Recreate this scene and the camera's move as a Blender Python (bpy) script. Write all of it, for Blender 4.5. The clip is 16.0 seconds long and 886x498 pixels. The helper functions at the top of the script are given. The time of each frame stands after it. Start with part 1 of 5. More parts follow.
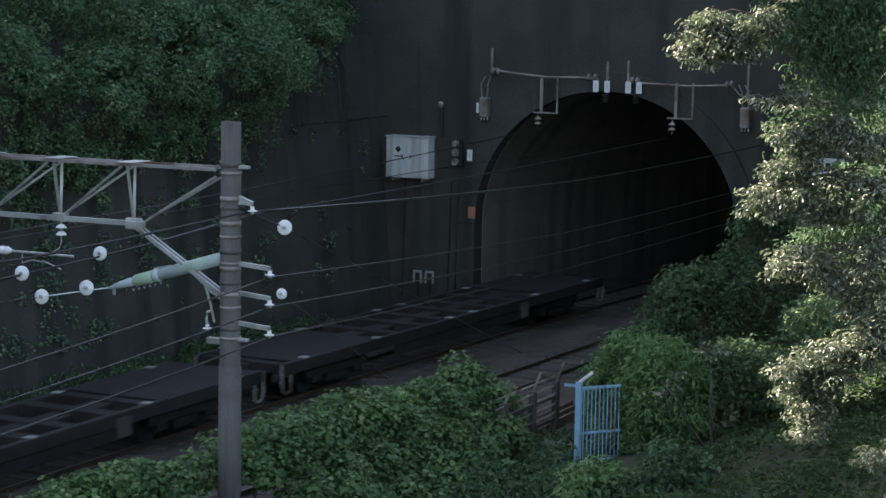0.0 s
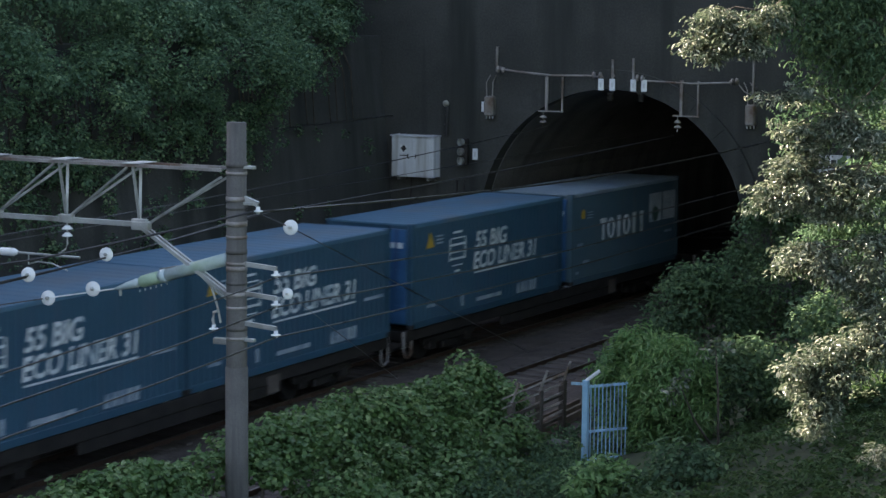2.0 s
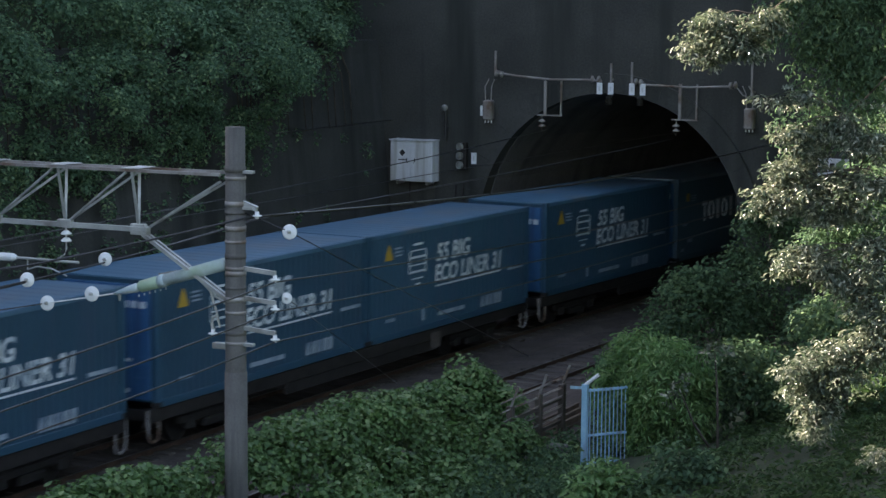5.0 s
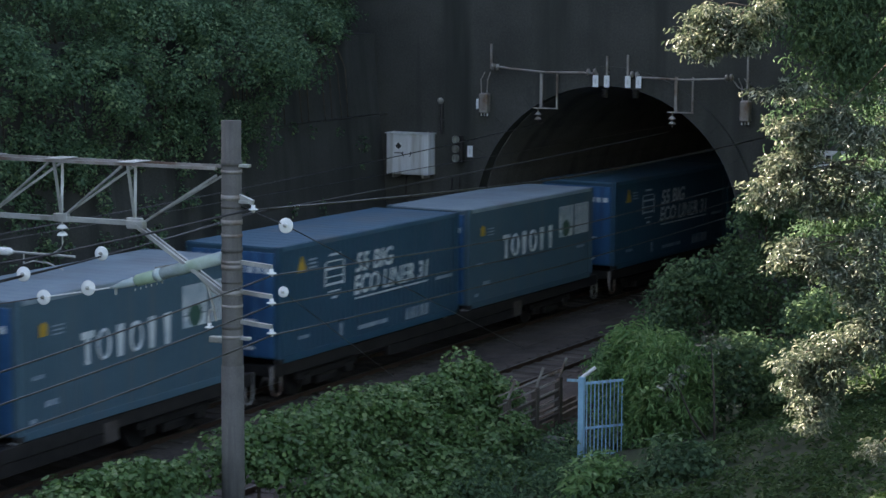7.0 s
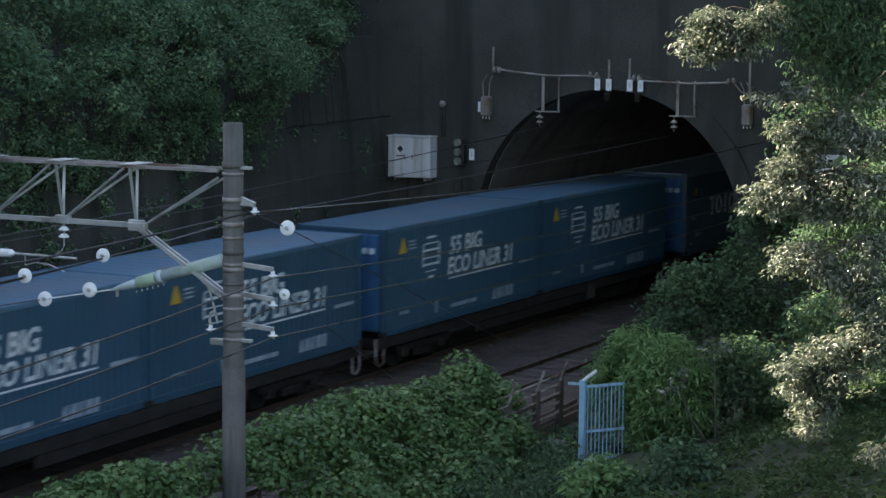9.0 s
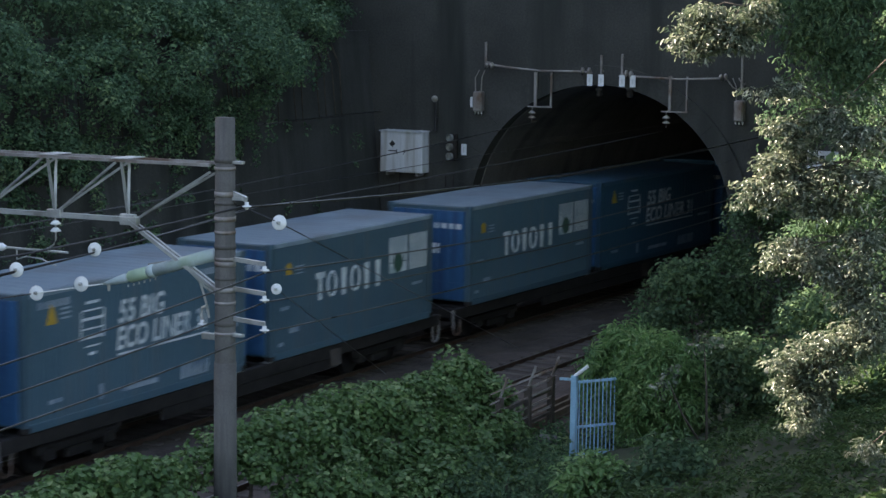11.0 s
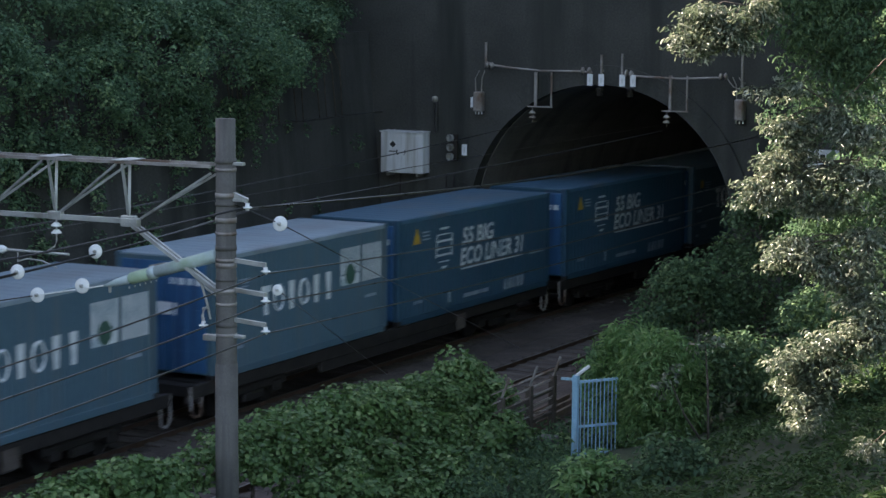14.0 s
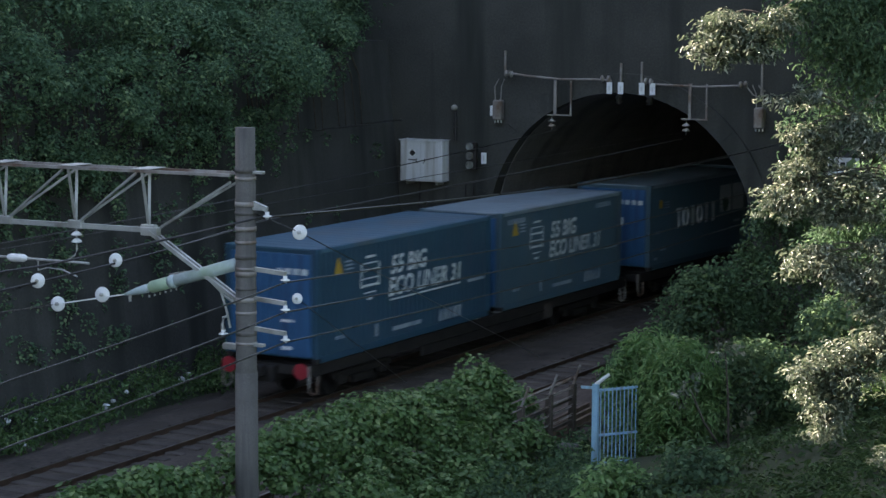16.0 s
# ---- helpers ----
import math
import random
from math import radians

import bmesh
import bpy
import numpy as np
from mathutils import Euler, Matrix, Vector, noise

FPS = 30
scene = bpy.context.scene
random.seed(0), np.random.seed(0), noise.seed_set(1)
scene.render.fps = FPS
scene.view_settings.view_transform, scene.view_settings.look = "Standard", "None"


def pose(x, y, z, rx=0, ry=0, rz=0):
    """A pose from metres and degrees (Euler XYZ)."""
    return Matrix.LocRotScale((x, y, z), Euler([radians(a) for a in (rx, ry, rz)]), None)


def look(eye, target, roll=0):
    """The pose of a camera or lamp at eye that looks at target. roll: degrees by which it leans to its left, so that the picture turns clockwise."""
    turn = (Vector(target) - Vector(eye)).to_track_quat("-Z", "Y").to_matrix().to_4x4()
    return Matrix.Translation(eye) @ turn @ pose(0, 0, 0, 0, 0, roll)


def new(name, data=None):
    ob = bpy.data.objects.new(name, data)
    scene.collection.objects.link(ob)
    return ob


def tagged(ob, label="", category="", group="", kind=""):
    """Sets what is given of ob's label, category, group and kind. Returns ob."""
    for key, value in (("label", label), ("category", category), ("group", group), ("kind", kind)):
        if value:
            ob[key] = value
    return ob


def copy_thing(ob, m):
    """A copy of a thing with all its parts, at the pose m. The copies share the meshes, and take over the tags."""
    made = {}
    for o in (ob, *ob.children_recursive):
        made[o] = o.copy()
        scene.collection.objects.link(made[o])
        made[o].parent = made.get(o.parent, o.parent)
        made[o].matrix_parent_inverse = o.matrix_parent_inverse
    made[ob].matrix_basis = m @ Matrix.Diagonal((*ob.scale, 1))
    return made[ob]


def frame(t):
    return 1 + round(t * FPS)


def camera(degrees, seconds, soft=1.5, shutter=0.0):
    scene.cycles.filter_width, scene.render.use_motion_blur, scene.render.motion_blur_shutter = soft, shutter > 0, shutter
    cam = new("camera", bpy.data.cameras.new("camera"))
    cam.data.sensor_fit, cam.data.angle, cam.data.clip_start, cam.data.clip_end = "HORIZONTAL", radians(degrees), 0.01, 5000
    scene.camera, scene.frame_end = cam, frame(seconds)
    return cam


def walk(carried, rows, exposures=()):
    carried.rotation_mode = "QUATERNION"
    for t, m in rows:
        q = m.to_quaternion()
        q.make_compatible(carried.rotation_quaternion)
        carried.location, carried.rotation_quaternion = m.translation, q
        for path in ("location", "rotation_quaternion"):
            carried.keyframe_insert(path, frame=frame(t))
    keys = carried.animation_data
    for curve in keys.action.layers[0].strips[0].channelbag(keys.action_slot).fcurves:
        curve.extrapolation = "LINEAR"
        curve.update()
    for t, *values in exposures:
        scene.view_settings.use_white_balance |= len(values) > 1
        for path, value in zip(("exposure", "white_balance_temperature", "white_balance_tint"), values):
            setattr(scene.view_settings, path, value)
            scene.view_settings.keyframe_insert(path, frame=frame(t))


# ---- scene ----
cam = camera(23.93, 16.0, soft=1.5, shutter=0.3)
EXPOSURE = 2.62
walk(cam, [
    (0, pose(0, 0, 9.305, 83.056, -0.973, 25.222)),
    (0.5, pose(0, 0, 9.305, 83.081, -0.832, 25.329)),
    (1, pose(0, 0, 9.305, 83.054, -0.713, 25.299)),
    (1.5, pose(0, 0, 9.305, 83.049, -0.703, 25.416)),
    (2, pose(0, 0, 9.305, 83.029, -0.625, 25.345)),
    (2.5, pose(0, 0, 9.305, 83.048, -0.573, 25.245)),
    (3, pose(0, 0, 9.305, 83.092, -0.514, 25.221)),
    (3.5, pose(0, 0, 9.305, 83.178, -0.522, 25.495)),
    (4, pose(0, 0, 9.305, 83.214, -0.505, 25.480)),
    (4.5, pose(0, 0, 9.305, 83.185, -0.550, 25.359)),
    (7, pose(0, 0, 9.305, 82.959, -0.372, 25.185)),
    (7.5, pose(0, 0, 9.305, 82.985, -0.406, 25.355)),
    (8, pose(0, 0, 9.305, 83.017, -0.482, 25.274)),
    (8.5, pose(0, 0, 9.305, 83.050, -0.512, 25.272)),
    (11, pose(0, 0, 9.305, 82.906, -0.711, 25.043)),
    (11.5, pose(0, 0, 9.305, 82.882, -0.696, 25.024)),
    (12, pose(0, 0, 9.305, 82.961, -0.649, 25.043)),
    (12.5, pose(0, 0, 9.305, 83.005, -0.665, 25.160)),
    (13, pose(0, 0, 9.305, 83.007, -0.542, 25.233)),
    (13.5, pose(0, 0, 9.305, 82.955, -0.497, 25.159)),
    (14, pose(0, 0, 9.305, 82.916, -0.479, 25.038)),
    (14.5, pose(0, 0, 9.305, 82.914, -0.550, 25.041)),
    (15, pose(0, 0, 9.305, 82.973, -0.474, 25.116)),
    (15.5, pose(0, 0, 9.305, 83.044, -0.447, 25.291)),
    (16, pose(0, 0, 9.305, 83.144, -0.348, 25.563)),
], exposures=((0, EXPOSURE, 7450, 18), (16, EXPOSURE, 7450, 18)))

# ---- light: clear sky, a low sun behind the wooded bank on the far side of the cutting ----
SUN_WAY = Vector((-0.86, 0.10, 0.50)).normalized()
world = bpy.data.worlds.new("sky")
scene.world = world
world.use_nodes = True
wn = world.node_tree.nodes
sky = wn.new("ShaderNodeTexSky")
sky.sky_type = "NISHITA"
sky.sun_disc = False
sky.sun_elevation = math.asin(SUN_WAY.z)
sky.sun_rotation = math.atan2(SUN_WAY.x, SUN_WAY.y)
world.node_tree.links.new(sky.outputs[0], wn["Background"].inputs[0])
wn["Background"].inputs[1].default_value = 0.082
sun = new("sun", bpy.data.lights.new("sun", "SUN"))
sun.data.energy = 5.0
sun.data.angle = radians(0.6)
sun.data.color = (1.0, 0.95, 0.87)
sun.matrix_world = look(SUN_WAY * 100, (0, 0, 0))


# ---- materials ----
def material(name, low, high, scale=3.0, fine=40.0, rough=0.7, metal=0.0, bump=0.3, spec=0.5, streak=0.0, dirt=None, random_tint=0.0):
    """Two scales of noise between two colours, with bump; streak: stains that run down; dirt: a third colour in patches."""
    m = bpy.data.materials.new(name)
    m.use_nodes = True
    n, l = m.node_tree.nodes, m.node_tree.links
    b = n["Principled BSDF"]
    co = n.new("ShaderNodeTexCoord")
    big = n.new("ShaderNodeTexNoise")
    big.inputs["Scale"].default_value, big.inputs["Detail"].default_value = scale, 6
    small = n.new("ShaderNodeTexNoise")
    small.inputs["Scale"].default_value, small.inputs["Detail"].default_value = fine, 4
    l.new(co.outputs["Object"], big.inputs["Vector"])
    l.new(co.outputs["Object"], small.inputs["Vector"])
    add = n.new("ShaderNodeMath")
    add.operation = "MULTIPLY_ADD"
    add.inputs[1].default_value = 0.45
    l.new(small.outputs["Fac"], add.inputs[0])
    half = n.new("ShaderNodeMath")
    half.operation = "MULTIPLY"
    half.inputs[1].default_value = 0.55
    l.new(big.outputs["Fac"], half.inputs[0])
    l.new(half.outputs[0], add.inputs[2])
    ramp = n.new("ShaderNodeValToRGB")
    ramp.color_ramp.elements[0].position, ramp.color_ramp.elements[1].position = 0.36, 0.64
    ramp.color_ramp.elements[0].color, ramp.color_ramp.elements[1].color = (*low, 1), (*high, 1)
    l.new(add.outputs[0], ramp.inputs[0])
    colour = ramp.outputs[0]
    if dirt:
        if streak:
            mp = n.new("ShaderNodeMapping")
            mp.inputs["Scale"].default_value = (streak, streak, streak * 0.07)
            l.new(co.outputs["Object"], mp.inputs[0])
        dn = n.new("ShaderNodeTexNoise")
        dn.inputs["Scale"].default_value, dn.inputs["Detail"].default_value = (1.0 if streak else scale * 0.6), 8
        l.new(mp.outputs[0] if streak else co.outputs["Object"], dn.inputs["Vector"])
        dr = n.new("ShaderNodeValToRGB")
        dr.color_ramp.elements[0].position, dr.color_ramp.elements[1].position = 0.5, 0.68
        l.new(dn.outputs["Fac"], dr.inputs[0])
        mix = n.new("ShaderNodeMixRGB")
        mix.inputs[2].default_value = (*dirt, 1)
        l.new(dr.outputs[0], mix.inputs[0])
        l.new(colour, mix.inputs[1])
        colour = mix.outputs[0]
    if random_tint:
        oi = n.new("ShaderNodeObjectInfo")
        hs = n.new("ShaderNodeHueSaturation")
        mr = n.new("ShaderNodeMapRange")
        mr.inputs["To Min"].default_value, mr.inputs["To Max"].default_value = 1 - random_tint, 1 + random_tint
        l.new(oi.outputs["Random"], mr.inputs["Value"])
        l.new(mr.outputs[0], hs.inputs["Value"])
        l.new(colour, hs.inputs["Color"])
        colour = hs.outputs[0]
    l.new(colour, b.inputs["Base Color"])
    rr = n.new("ShaderNodeMapRange")
    rr.inputs["To Min"].default_value, rr.inputs["To Max"].default_value = rough - 0.12, min(1, rough + 0.12)
    l.new(add.outputs[0], rr.inputs["Value"])
    l.new(rr.outputs[0], b.inputs["Roughness"])
    b.inputs["Metallic"].default_value = metal
    b.inputs["Specular IOR Level"].default_value = spec
    if bump:
        bp = n.new("ShaderNodeBump")
        bp.inputs["Strength"].default_value = bump
        bp.inputs["Distance"].default_value = 0.02
        l.new(add.outputs[0], bp.inputs["Height"])
        l.new(bp.outputs[0], b.inputs["Normal"])
    return m


def leaf_material(name, dark, light, tip, gloss=0.42, through_light=0.38, spec=0.5):
    """Leaves: the colour varies leaf by leaf and by patch, some light comes through."""
    m = bpy.data.materials.new(name)
    m.use_nodes = True
    n, l = m.node_tree.nodes, m.node_tree.links
    b, out = n["Principled BSDF"], n["Material Output"]
    geo = n.new("ShaderNodeNewGeometry")
    co = n.new("ShaderNodeTexCoord")
    ns = n.new("ShaderNodeTexNoise")
    ns.inputs["Scale"].default_value, ns.inputs["Detail"].default_value = 0.9, 4
    l.new(co.outputs["Object"], ns.inputs["Vector"])
    mix = n.new("ShaderNodeMath")
    mix.operation = "MULTIPLY_ADD"
    mix.inputs[1].default_value = 0.55
    l.new(geo.outputs["Random Per Island"], mix.inputs[0])
    hf = n.new("ShaderNodeMath")
    hf.operation = "MULTIPLY"
    hf.inputs[1].default_value = 0.6
    l.new(ns.outputs["Fac"], hf.inputs[0])
    l.new(hf.outputs[0], mix.inputs[2])
    ramp = n.new("ShaderNodeValToRGB")
    e = ramp.color_ramp.elements
    e[0].position, e[1].position = 0.25, 0.7
    e[0].color, e[1].color = (*dark, 1), (*light, 1)
    x = e.new(0.86)
    x.color = (*tip, 1)
    l.new(mix.outputs[0], ramp.inputs[0])
    l.new(ramp.outputs[0], b.inputs["Base Color"])
    b.inputs["Roughness"].default_value = gloss
    b.inputs["Specular IOR Level"].default_value = spec
    tr = n.new("ShaderNodeBsdfTranslucent")
    l.new(ramp.outputs[0], tr.inputs["Color"])
    ms = n.new("ShaderNodeMixShader")
    ms.inputs[0].default_value = through_light
    l.new(b.outputs[0], ms.inputs[1])
    l.new(tr.outputs[0], ms.inputs[2])
    l.new(ms.outputs[0], out.inputs["Surface"])
    return m


M_CONCRETE = material("old_concrete", (0.036, 0.038, 0.034), (0.070, 0.071, 0.064), 0.7, 18, 0.9, bump=0.5, streak=1.1, dirt=(0.024, 0.028, 0.024))
M_LINING = material("sooty_lining", (0.12, 0.115, 0.11), (0.20, 0.19, 0.18), 0.6, 14, 0.9, bump=0.4, streak=1.0, dirt=(0.09, 0.088, 0.085))
M_POLE = material("pole_concrete", (0.085, 0.081, 0.073), (0.150, 0.143, 0.130), 2.0, 50, 0.85, bump=0.25, streak=6.0, dirt=(0.075, 0.072, 0.066))
M_BALLAST = material("ballast", (0.036, 0.027, 0.022), (0.115, 0.088, 0.072), 1.2, 9, 0.95, bump=1.0, dirt=(0.06, 0.045, 0.035))
M_SOIL = material("leafy_soil", (0.020, 0.032, 0.014), (0.044, 0.062, 0.028), 0.8, 12, 0.95, bump=0.8, dirt=(0.03, 0.05, 0.015))
M_RAIL = material("rusty_rail", (0.06, 0.035, 0.024), (0.13, 0.08, 0.055), 3, 60, 0.6, 0.3)
M_RAILTOP = material("worn_rail", (0.16, 0.14, 0.125), (0.26, 0.24, 0.22), 4, 80, 0.45, 1.0, bump=0.05)
M_SLEEPER = material("sleeper_concrete", (0.050, 0.040, 0.033), (0.110, 0.090, 0.075), 3, 40, 0.9, bump=0.3, random_tint=0.25)
M_GALV = material("galvanised_steel", (0.37, 0.38, 0.36), (0.56, 0.57, 0.53), 3, 60, 0.5, 0.55, bump=0.08, dirt=(0.25, 0.24, 0.21))
M_RUSTGALV = material("rust_stained_steel", (0.24, 0.22, 0.20), (0.40, 0.38, 0.35), 2.5, 45, 0.6, 0.4, bump=0.1, dirt=(0.16, 0.10, 0.07))
M_STEELDARK = material("dark_steel", (0.020, 0.019, 0.018), (0.052, 0.046, 0.042), 3, 50, 0.65, 0.5, bump=0.2)
M_PORCELAIN = material("white_porcelain", (0.70, 0.72, 0.70), (0.85, 0.86, 0.83), 4, 60, 0.18, bump=0.02)
M_TUBE = material("pale_blue_tube", (0.36, 0.47, 0.48), (0.52, 0.62, 0.62), 2.5, 40, 0.45, bump=0.05, dirt=(0.30, 0.40, 0.30))
M_GREENBAND = material("faded_green_band", (0.28, 0.40, 0.28), (0.38, 0.52, 0.36), 4, 50, 0.5, bump=0.05)
M_WIRE = material("weathered_wire", (0.048, 0.046, 0.044), (0.115, 0.110, 0.104), 2, 30, 0.30, 0.9, bump=0)
M_BLACK = material("black_cable", (0.012, 0.012, 0.013), (0.03, 0.03, 0.03), 2, 30, 0.5, bump=0)
M_BOXGREY = material("cabinet_paint", (0.62, 0.64, 0.66), (0.76, 0.78, 0.79), 1.5, 30, 0.5, bump=0.05, streak=5.0, dirt=(0.48, 0.48, 0.46))
M_WHITE = material("white_paint", (0.66, 0.69, 0.70), (0.82, 0.84, 0.84), 3, 40, 0.5, bump=0.03)
M_BLUEGATE = material("light_blue_paint", (0.20, 0.42, 0.58), (0.32, 0.56, 0.70), 3, 40, 0.45, bump=0.08, streak=8, dirt=(0.22, 0.30, 0.33))
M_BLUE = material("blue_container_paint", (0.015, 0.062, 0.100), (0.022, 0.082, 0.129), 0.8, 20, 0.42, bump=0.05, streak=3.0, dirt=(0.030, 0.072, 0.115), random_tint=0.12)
# roof tones paler than the sides: sky light put into the paint
M_BLUEROOF = material("blue_skylit_roof_paint", (0.036, 0.108, 0.170), (0.064, 0.158, 0.230), 0.9, 15, 0.55, bump=0.08, dirt=(0.085, 0.13, 0.165), random_tint=0.15)
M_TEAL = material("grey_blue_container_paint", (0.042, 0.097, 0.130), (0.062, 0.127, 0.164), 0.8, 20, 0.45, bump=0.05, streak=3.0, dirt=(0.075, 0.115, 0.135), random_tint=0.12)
M_TEALROOF = material("grey_blue_skylit_roof_paint", (0.16, 0.225, 0.265), (0.24, 0.315, 0.355), 0.9, 15, 0.55, bump=0.08, dirt=(0.18, 0.22, 0.24), random_tint=0.12)
M_BLUEEND = material("bright_blue_door_paint", (0.022, 0.098, 0.215), (0.032, 0.130, 0.270), 1.0, 25, 0.42, bump=0.05, streak=4, dirt=(0.03, 0.085, 0.18))
M_LETTER = material("faded_white_lettering", (0.50, 0.56, 0.58), (0.68, 0.73, 0.74), 3, 30, 0.55, bump=0.03, dirt=(0.36, 0.45, 0.50))
M_FAINT = material("worn_small_lettering", (0.20, 0.27, 0.33), (0.34, 0.41, 0.46), 5, 40, 0.55, bump=0.03, dirt=(0.10, 0.17, 0.24))
M_YELLOW = material("yellow_mark", (0.42, 0.25, 0.03), (0.55, 0.34, 0.05), 4, 40, 0.5, bump=0.03)
M_RED = material("red_marker", (0.28, 0.02, 0.03), (0.40, 0.035, 0.045), 4, 40, 0.45, bump=0.03)
M_DOT = material("dark_green_dot", (0.02, 0.07, 0.05), (0.04, 0.11, 0.08), 4, 40, 0.5, bump=0.03)
M_RUST = material("rusty_iron", (0.07, 0.045, 0.034), (0.14, 0.095, 0.07), 4, 50, 0.85, bump=0.3)
M_BARK = material("bark", (0.04, 0.032, 0.025), (0.11, 0.09, 0.07), 5, 40, 0.92, bump=0.8)
M_ORANGE = material("faded_orange_plate", (0.35, 0.14, 0.08), (0.5, 0.22, 0.12), 4, 40, 0.6, bump=0.03)
M_LEAF_HEDGE = leaf_material("creeper_leaf", (0.058, 0.132, 0.042), (0.125, 0.235, 0.074), (0.25, 0.35, 0.14), gloss=0.5)
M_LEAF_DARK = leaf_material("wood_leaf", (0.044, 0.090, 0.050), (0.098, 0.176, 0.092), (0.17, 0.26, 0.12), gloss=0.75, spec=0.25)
# the pale tip tone puts sun highlights into some of the leaves
M_LEAF_TREE = leaf_material("camphor_leaf_sunlit", (0.030, 0.058, 0.032), (0.165, 0.200, 0.130), (0.50, 0.51, 0.39), gloss=0.30, through_light=0.36, spec=0.6)
M_LEAF_BUSH = leaf_material("bush_leaf", (0.055, 0.130, 0.046), (0.105, 0.205, 0.070), (0.20, 0.30, 0.11))
M_LEAF_FEATHER = leaf_material("feathery_leaf", (0.095, 0.215, 0.075), (0.185, 0.335, 0.120), (0.28, 0.42, 0.17), gloss=0.4)
M_LEAF_CREEPER = leaf_material("wall_creeper_leaf", (0.066, 0.132, 0.077), (0.140, 0.250, 0.136), (0.27, 0.38, 0.19), gloss=0.7, spec=0.3)
M_GRASS = leaf_material("grass_blade", (0.030, 0.074, 0.024), (0.066, 0.130, 0.042), (0.11, 0.17, 0.06), gloss=0.6)


# ---- mesh helpers ----
def mesh_of(name, bm, *mats):
    me = bpy.data.meshes.new(name)
    bm.to_mesh(me)
    bm.free()
    for m in mats:
        me.materials.append(m)
    return me


def part(name, bm, mat, parent=None, label="", smooth=False):
    me = bm if isinstance(bm, bpy.types.Mesh) else mesh_of(name, bm, mat)
    if smooth:
        for f in me.polygons:
            f.use_smooth = True
    ob = new(name, me)
    if parent:
        ob.parent = parent
    if label:
        ob["label"] = label
    return ob


def thing(name, label, category, group="", at=(0, 0, 0), kind=""):
    ob = new(name)
    ob.location = at
    return tagged(ob, label, category, group, kind)


def box(bm, lo, hi, bevel=0.0):
    """A box between two corners, its edges bevelled."""
    lo, hi = Vector(lo), Vector(hi)
    made = bmesh.ops.create_cube(bm, size=1.0, matrix=Matrix.Translation((lo + hi) / 2) @ Matrix.Diagonal((*(hi - lo), 1)))
    if bevel:
        edges = list({e for v in made["verts"] for e in v.link_edges})
        bmesh.ops.bevel(bm, geom=edges, offset=bevel, segments=1, affect="EDGES")
    return bm


def boxm(lo, hi, bevel=0.0):
    return box(bmesh.new(), lo, hi, bevel)


def tube(bm, pts, radii, sides=8, caps=True):
    """A round tube along points; radii one number or one for each point."""
    pts = [Vector(q) for q in pts]
    if not isinstance(radii, (list, tuple)):
        radii = [radii] * len(pts)
    rings = []
    for i, q in enumerate(pts):
        way = (pts[min(i + 1, len(pts) - 1)] - pts[max(i - 1, 0)]).normalized()
        side = way.cross(Vector((0.13, 0.21, 1.0)) if abs(way.z) < 0.95 else Vector((1, 0.1, 0))).normalized()
        other = way.cross(side)
        rings.append([bm.verts.new(q + radii[i] * (side * math.cos(a) + other * math.sin(a))) for a in (math.tau * k / sides for k in range(sides))])
    for a, b in zip(rings, rings[1:]):
        for k in range(sides):
            bm.faces.new((a[k], a[(k + 1) % sides], b[(k + 1) % sides], b[k]))
    if caps:
        bm.faces.new(rings[0][::-1])
        bm.faces.new(rings[-1])
    return bm


def tubem(pts, radii, sides=8):
    return tube(bmesh.new(), pts, radii, sides)


def bar(bm, a, b, w, h):
    """A flat-sided bar from a to b."""
    a, b = Vector(a), Vector(b)
    way = (b - a)
    turn = way.to_track_quat("Y", "Z").to_matrix().to_4x4()
    bmesh.ops.create_cube(bm, size=1.0, matrix=Matrix.Translation((a + b) / 2) @ turn @ Matrix.Diagonal((w, way.length, h, 1)))
    return bm


def barm(a, b, w, h):
    return bar(bmesh.new(), a, b, w, h)


def spin(profile, sides=14):
    """A turned shape from (radius, height) pairs round z."""
    bm = bmesh.new()
    rings = [[bm.verts.new((max(r, 1e-4) * math.cos(math.tau * k / sides), max(r, 1e-4) * math.sin(math.tau * k / sides), z)) for k in range(sides)] for r, z in profile]
    for a, b in zip(rings, rings[1:]):
        for k in range(sides):
            bm.faces.new((a[k], a[(k + 1) % sides], b[(k + 1) % sides], b[k]))
    bm.faces.new(rings[0][::-1])
    bm.faces.new(rings[-1])
    return bm


def moved(bm, m):
    bmesh.ops.transform(bm, matrix=m, verts=bm.verts)
    return bm


def axis_to(way):
    return Vector(way).to_track_quat("Z", "Y").to_matrix().to_4x4()


def grid_mesh(name, nx, ny, fn, mat):
    """A sheet from fn(u, v) with u, v from 0 to 1."""
    verts = [fn(i / nx, j / ny) for j in range(ny + 1) for i in range(nx + 1)]
    faces = [(j * (nx + 1) + i, j * (nx + 1) + i + 1, (j + 1) * (nx + 1) + i + 1, (j + 1) * (nx + 1) + i) for j in range(ny) for i in range(nx)]
    me = bpy.data.meshes.new(name)
    me.from_pydata(verts, [], faces)
    for f in me.polygons:
        f.use_smooth = True
    me.materials.append(mat)
    return me


